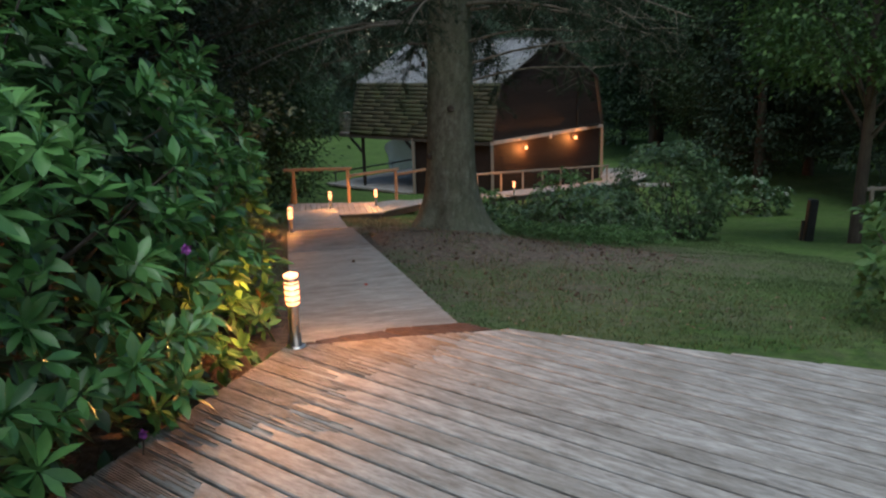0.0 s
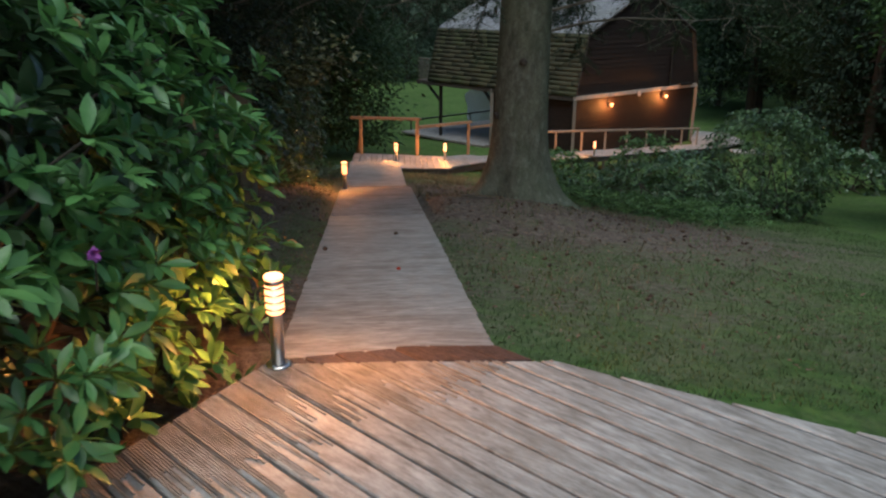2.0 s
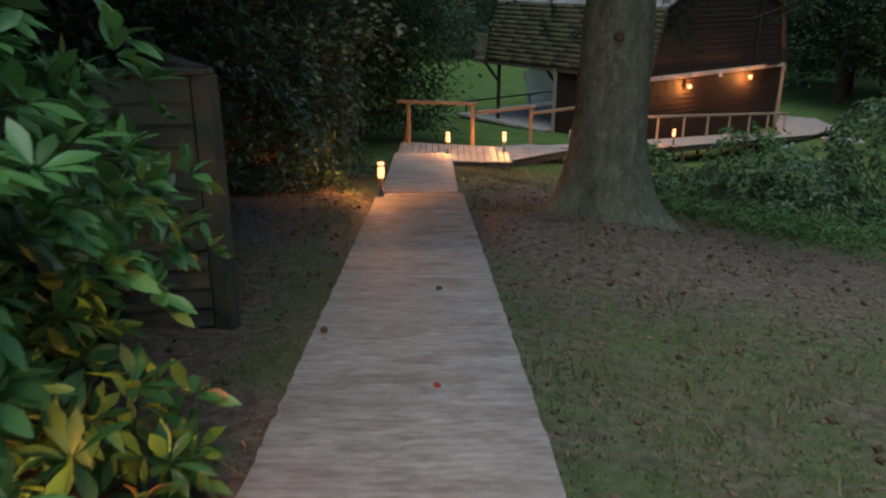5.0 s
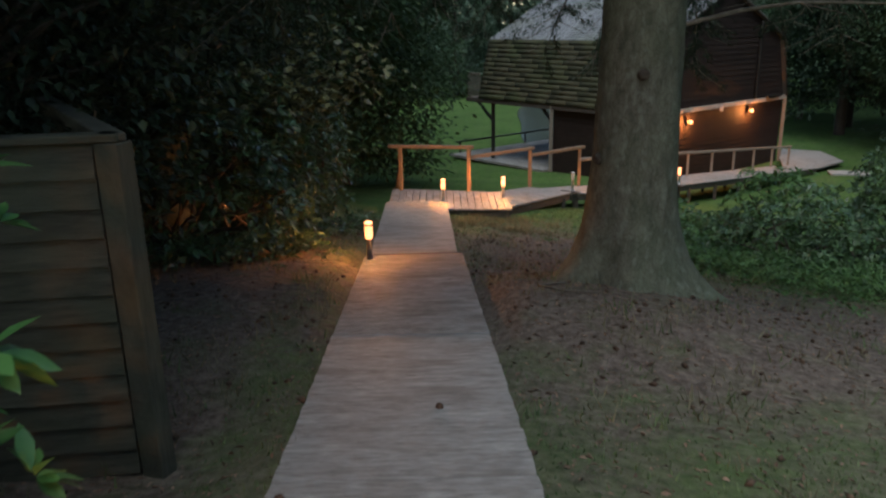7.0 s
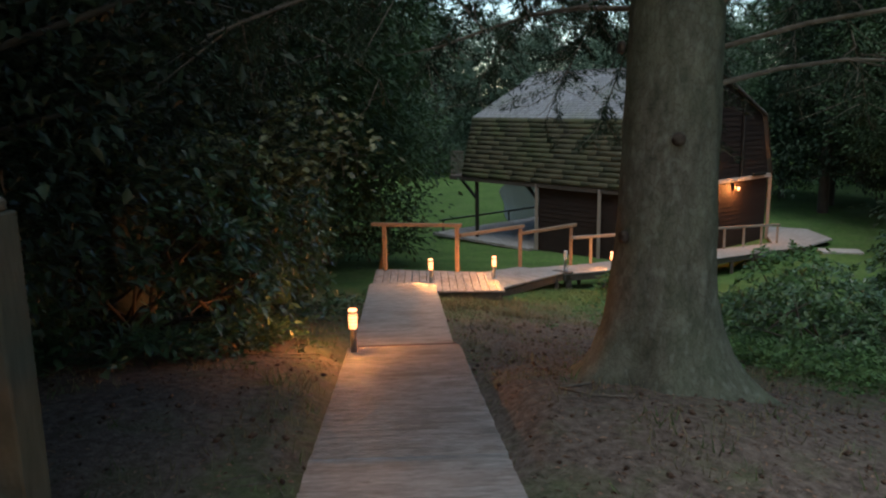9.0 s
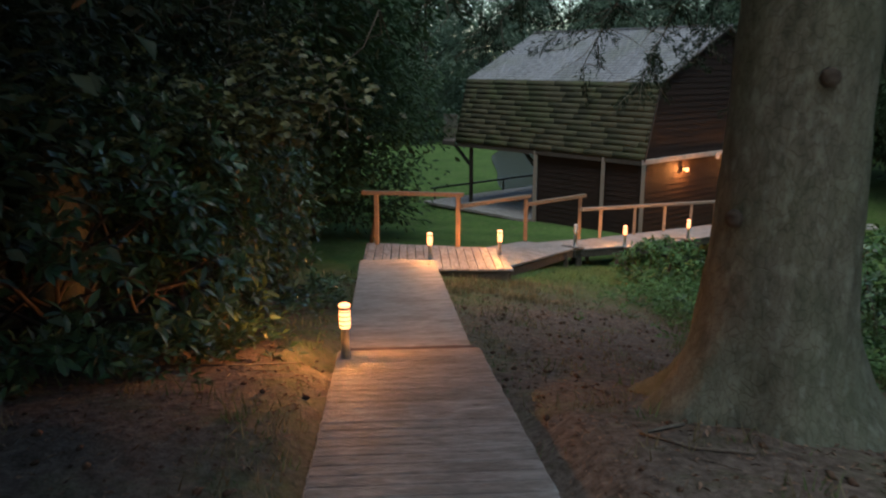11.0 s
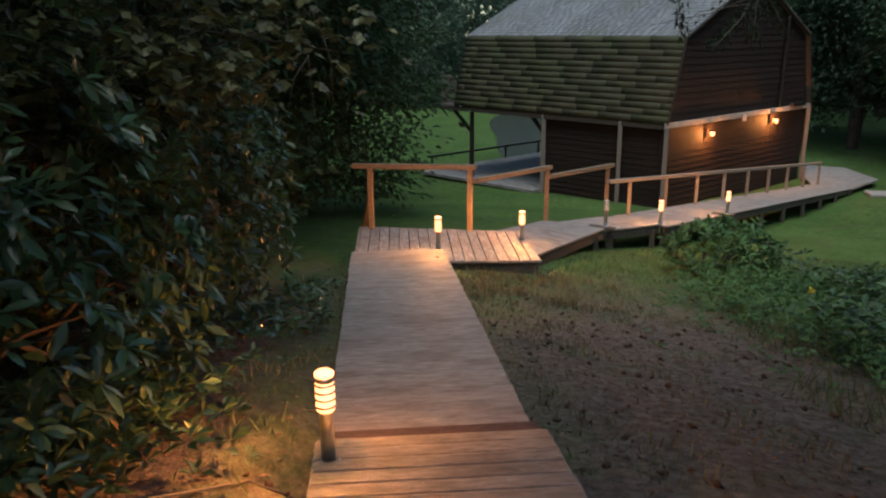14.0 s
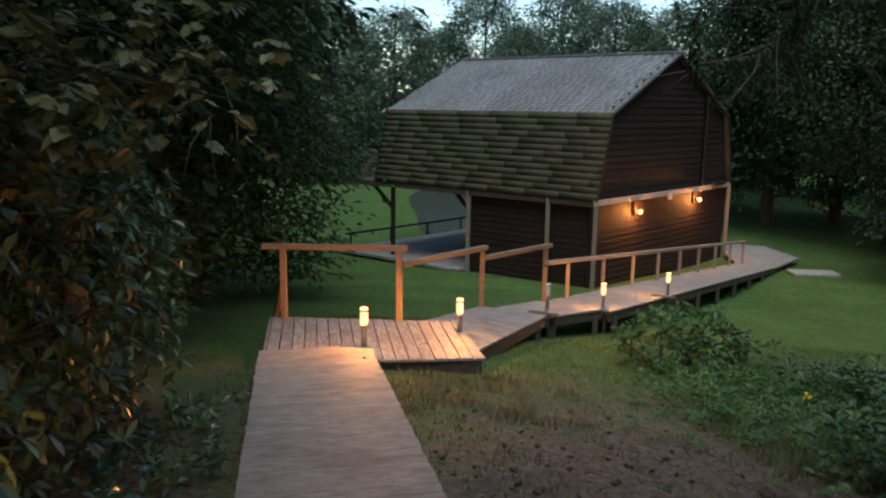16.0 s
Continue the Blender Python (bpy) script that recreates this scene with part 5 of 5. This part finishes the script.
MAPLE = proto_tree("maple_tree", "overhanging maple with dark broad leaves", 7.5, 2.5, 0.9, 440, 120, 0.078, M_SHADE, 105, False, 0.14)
for ob, (x, y), s in ((SPRUCE, (-9.5, 12.5), 1.0), (OAK, (-8.5, 19.5), 1.0), (LOW, (-8.3, 25.2), 0.95), (WILLOW, (-9.5, 66), 0.85), (MAPLE, (-6.1, 11.6), 1.0)):
    ob.location = (x, y, ground_z(x, y))
    ob.scale = (s, s, s)

# spruces with y below -10 are unseen, added to close off light
for x, y, s in ((-6.6, 6.2, 0.8), (-12, 6, 1.1), (-14, 18, 1.2), (-12.5, 25, 1.2), (12.5, 32.5, 1.0), (16.5, 27, 1.1), (18, 21, 1.2), (16, 36, 1.1), (22, 30, 1.3), (14, 46, 1.0),
                (24, 14, 1.2), (-18, 32, 1.3), (-22, 20, 1.3), (-8, -22, 1.1), (5, -26, 1.2), (18, -16, 1.1), (22, 4, 1.1), (-17, -12, 1.2)):
    plant(SPRUCE, x, y, s * rngw.uniform(0.9, 1.15), rngw.uniform(0, 6.28))
for x, y, s in ((-10.5, 15.5, 1.0), (-11.5, 29, 1.0), (-16, 40, 1.1), (11.2, 47, 0.9), (13.5, 39.5, 0.9), (18.5, 27, 1.1), (20, 42, 1.2), (16, 58, 1.2), (28, 22, 1.2),
                (-26, 50, 1.3), (-30, 70, 1.4), (26, 55, 1.3), (34, 40, 1.4), (-17, 10, 1.1), (20, -4, 1.0)):
    plant(OAK, x, y, s * rngw.uniform(0.9, 1.12), rngw.uniform(0, 6.28))
for x, y, s in ((-8.7, 17.8, 0.95), (-7.6, 14.2, 0.8), (-8.6, 9.4, 0.9), (-9.6, 24.5, 1.0), (14.5, 37.5, 0.7), (20, 25, 0.9), (22, 17, 0.9), (9.5, 50, 1.0), (-14, 34, 1.0), (15.5, 40, 0.9)):
    plant(LOW, x, y, s * rngw.uniform(0.9, 1.1), rngw.uniform(0, 6.28))
for x, y, s in ((-3, 70, 1.05), (-17, 74, 1.1), (3, 72, 1.1), (-13, 62, 0.9), (0, 60, 0.8), (6, 64, 0.95), (-24, 86, 1.2), (9, 72, 0.9), (14, 82, 1.1), (-8, 92, 1.0), (1, 95, 1.0), (20, 78, 1.2)):
    plant(WILLOW, x, y, s * 0.92, rngw.uniform(0, 6.28))
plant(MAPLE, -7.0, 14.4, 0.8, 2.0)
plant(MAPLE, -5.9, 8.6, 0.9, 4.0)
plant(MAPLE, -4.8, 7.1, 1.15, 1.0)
plant(SPRUCE, 10.2, 44, 1.0, 2.2)


# out-of-view tree, added so its crown keeps light off the screen
canopy = proto_tree("broadleaf_tree", "unseen dense broadleaf tree added to shade the timber screen", 9.5, 3.5, 3.5, 420, 90, 0.2, M_SHADE, 107, False, 0.2)
canopy.location = (-4.5, 4.9, ground_z(-4.5, 4.9))


def maple_boughs(label, root, ends, count, seed):
    """Near overhanging boughs with five-lobed leaves."""
    rng = np.random.default_rng(seed)
    t = thing("maple_sapling", label, "tree", root)
    o = np.array(root)
    runs, P, D, L = [([(0, 0, -0.2), (0.03, 0.05, 1.1), (0.1, 0.0, 2.0)], [0.06, 0.045, 0.02])], [], [], []
    for e in ends:
        s = np.array([0.05, 0, rng.uniform(0.8, 1.8)])
        q = np.array(e) - o
        m = (s + q) / 2 + np.array([0, 0, 0.3])
        runs.append(([tuple(s), tuple(m), tuple(q)], [0.02, 0.012, 0.004]))
        for k in range(count):
            w = rng.uniform(0.15, 1.05)
            c = s * (1 - w) ** 2 + 2 * m * w * (1 - w) + q * w * w + rng.normal(0, 0.2, 3) * [1, 1, 0.8]
            a, tilt = rng.uniform(0, 6.28), rng.uniform(-0.9, -0.1)
            fwd = np.array([math.cos(a), math.sin(a), tilt])
            side = np.array([-math.sin(a), math.cos(a), rng.normal(0, 0.25)])
            size = rng.uniform(0.075, 0.15)
            for ang, f in ((-1.35, 0.6), (-0.65, 0.85), (0, 1.0), (0.65, 0.85), (1.35, 0.6)):
                P.append(c)
                D.append(fwd * math.cos(ang) + side * math.sin(ang))
                L.append(size * f)
    tagged(part("stem_tangle", tubes_mesh("stem_tangle", runs, M_DARKBARK, 6), M_DARKBARK, t), kind="stuff")
    P, D, L = np.array(P), np.array(D), np.array(L)
    part("crown", leaves("crown", P, D, L, L * 0.62, M_MAPLE, rng, 0.05, 0.1, simple=True), M_MAPLE, t)


maple_boughs("overhanging maple sapling with brownish-green lobed leaves", (-4.6, 11.6, ground_z(-4.6, 11.6)),
             [(-3.2, 12.9, 0.75), (-3.1, 13.3, 0.45), (-3.6, 12.2, 0.9), (-3.7, 12.6, 0.2), (-3.5, 11.6, 0.5), (-3.9, 10.9, 0.8), (-3.7, 10.3, 0.3), (-4.0, 13.6, 1.1), (-4.2, 9.6, 0.9)], 90, 111)


def dead_conifer(label, x, y, height, seed, branches):
    rng = np.random.default_rng(seed)
    z0 = ground_z(x, y)
    t = thing("conifer_tree", label, "tree", (x, y, z0))
    part("trunk", tubes_mesh("trunk", [([(0, 0, -0.2), (0.03, 0, height * 0.4), (0, 0.05, height)], [0.26, 0.2, 0.05])], M_BARK, 14), M_BARK, t)
    runs, P, D = [], [], []
    for i in range(branches):
        h = rng.uniform(3.1, height * 0.9)
        a = rng.uniform(-1.9, 1.1)
        ln = rng.uniform(1.4, 3.0)
        pts = [np.array([ln * f * math.cos(a), ln * f * math.sin(a), h + 0.25 * math.sin(2.2 * f) - 0.9 * f * f]) for f in np.linspace(0, 1, 6)]
        runs.append(([tuple(p) for p in pts], [0.02, 0.017, 0.014, 0.01, 0.007, 0.003]))
        for k in range(9):
            s = pts[rng.integers(1, 6)]
            e = s + np.array([rng.normal(0, 0.3), rng.normal(0, 0.3), -rng.uniform(0.15, 0.9)])
            runs.append(([tuple(s), tuple((s + e) / 2 + rng.normal(0, 0.07, 3)), tuple(e)], [0.008, 0.006, 0.002]))
            if h > 4.0:
                for q in range(30):
                    w = rng.uniform(0, 1)
                    P.append(s * (1 - w) + e * w + rng.normal(0, 0.06, 3))
                    D.append(rng.normal(0, 0.8, 3) + np.array([0, 0, -0.5]))
    tagged(part("limb_tangle", tubes_mesh("limb_tangle", runs, M_TWIG, 5), M_TWIG, t, "bare drooping grey branches"), kind="stuff")
    if P:
        m = len(P)
        part("crown", leaves("crown", np.array(P), np.array(D), rng.uniform(0.06, 0.12, m), rng.uniform(0.012, 0.02, m), M_NEEDLE, rng, simple=True), M_NEEDLE, t)


dead_conifer("conifer with bare drooping lower branches at the wood edge", -5.0, 10.9, 11, 121, 34)
dead_conifer("conifer with bare grey branches in the wood", -6.2, 9.0, 11, 122, 30)
dead_conifer("conifer with bare branches behind the shrubs", -5.6, 15.4, 12, 123, 30)


def far_wood():
    """A belt of distant trees that closes the view over the field."""
    rng = np.random.default_rng(141)
    n = 26000
    a = rng.uniform(-1.35, 1.35, n)
    r = rng.uniform(104, 122, n)
    top = np.array([6.5 + 4.0 * noise.noise((k * 9, 0, 0)) + 2.0 * noise.noise((k * 31, 2, 0)) for k in a])
    P = np.stack([r * np.sin(a), r * np.cos(a), -4.7 + (top + 4.7) * rng.uniform(0, 1, n) ** 0.8], axis=1)
    D = rng.normal(0, 1, (n, 3))
    tagged(new("far_wood", leaves("far_wood", P, D, rng.uniform(0.7, 1.6, n), rng.uniform(0.5, 1.0, n), M_PALE, rng, simple=True)), "distant belt of grey-green trees paled for haze", "wood", kind="stuff")


far_wood()
fx, fy = 12.6, 22.5
field_fence = thing("fence", "low dark timber fence at the wood edge", "fence", (fx, fy, ground_z(fx, fy)))
for k in range(3):
    beam("post", (k * 1.7, k * 0.3, -0.1), (k * 1.7, k * 0.3, 1.0), 0.1, 0.1, M_POST, field_fence)
beam("rail", (-0.5, -0.1, 0.92), (3.9, 0.65, 0.92), 0.06, 0.1, M_POST, field_fence)

# lone tree and fence post on the lawn
side_tree = proto_tree("broadleaf_tree", "young broadleaf tree on the lawn with leafy boughs", 9.5, 2.9, 3.7, 260, 60, 0.17, M_FERN, 106, False, 0.12)
side_tree.location = (9.1, 15.8, ground_z(9.1, 15.8))
fp = thing("fence_post", "dark weathered wooden post standing in the lawn", "post", (8.35, 16.5, ground_z(8.35, 16.5)))
beam("post_body", (0, 0, -0.1), (0.06, 0.0, 1.0), 0.2, 0.2, M_BLACK, fp, "", 0.02)
beam("strut", (-0.16, 0, -0.05), (-0.13, 0, 0.5), 0.07, 0.07, M_BLACK, fp, "", 0.01)
sl = thing("stone_slab", "pale flat stone slab in the lawn", "slab", (8.2, 33.5, ground_z(8.2, 33.5)))
part("slab_top", box_bm(1.4, 0.7, 0.1, 0.02, (0, 0, 0.03)), M_STONE, sl)

# small things on the planks
for x, y, z in ((-0.95, 5.24, -0.39), (-3.02, 16.2, -1.985), (-0.62, 6.4, -0.585)):
    cone = thing("pine_cone", "small dark pine cone lying on the planks", "pine cone", (x, y, z))
    part("cone_body", lathe([(0.004, 0), (0.016, 0.004), (0.022, 0.014), (0.018, 0.028), (0.006, 0.036)], 9), M_CONE, cone)
rl = thing("fallen_leaf", "small red leaf lying on the boardwalk", "leaf", (-0.22, 4.75, -0.335))
part("blade", leaves("blade", np.array([[0, 0, 0.004], [0.01, 0, 0.006]]), np.array([[1, 0.3, 0], [0.2, 1, 0.1]]), [0.04, 0.035], [0.03, 0.03], M_RED, np.random.default_rng(3)), M_RED, rl)


def stick(label, points, radius):
    """A fallen dry stick lying on the ground through the given places."""
    x0, y0 = points[0]
    o = Vector((x0, y0, ground_z(x0, y0)))
    st = thing("fallen_stick", label, "stick", o)
    pts = [tuple(Vector((x, y, ground_z(x, y) + radius * 1.4)) - o) for x, y in points]
    part("stem", tubes_mesh("stem", [(pts, [radius * (1 - 0.5 * i / len(pts)) for i in range(len(pts))])], M_TWIG, 6), M_TWIG, st)


stick("long pale dry stick on the litter beside the boardwalk", [(-3.3, 9.75), (-2.95, 9.95), (-2.67, 10.26), (-2.53, 10.46)], 0.008)
stick("curved dry stick on the litter near the conifer", [(-0.2, 9.2), (-0.42, 8.98), (-0.2, 8.84), (0.08, 8.86)], 0.011)
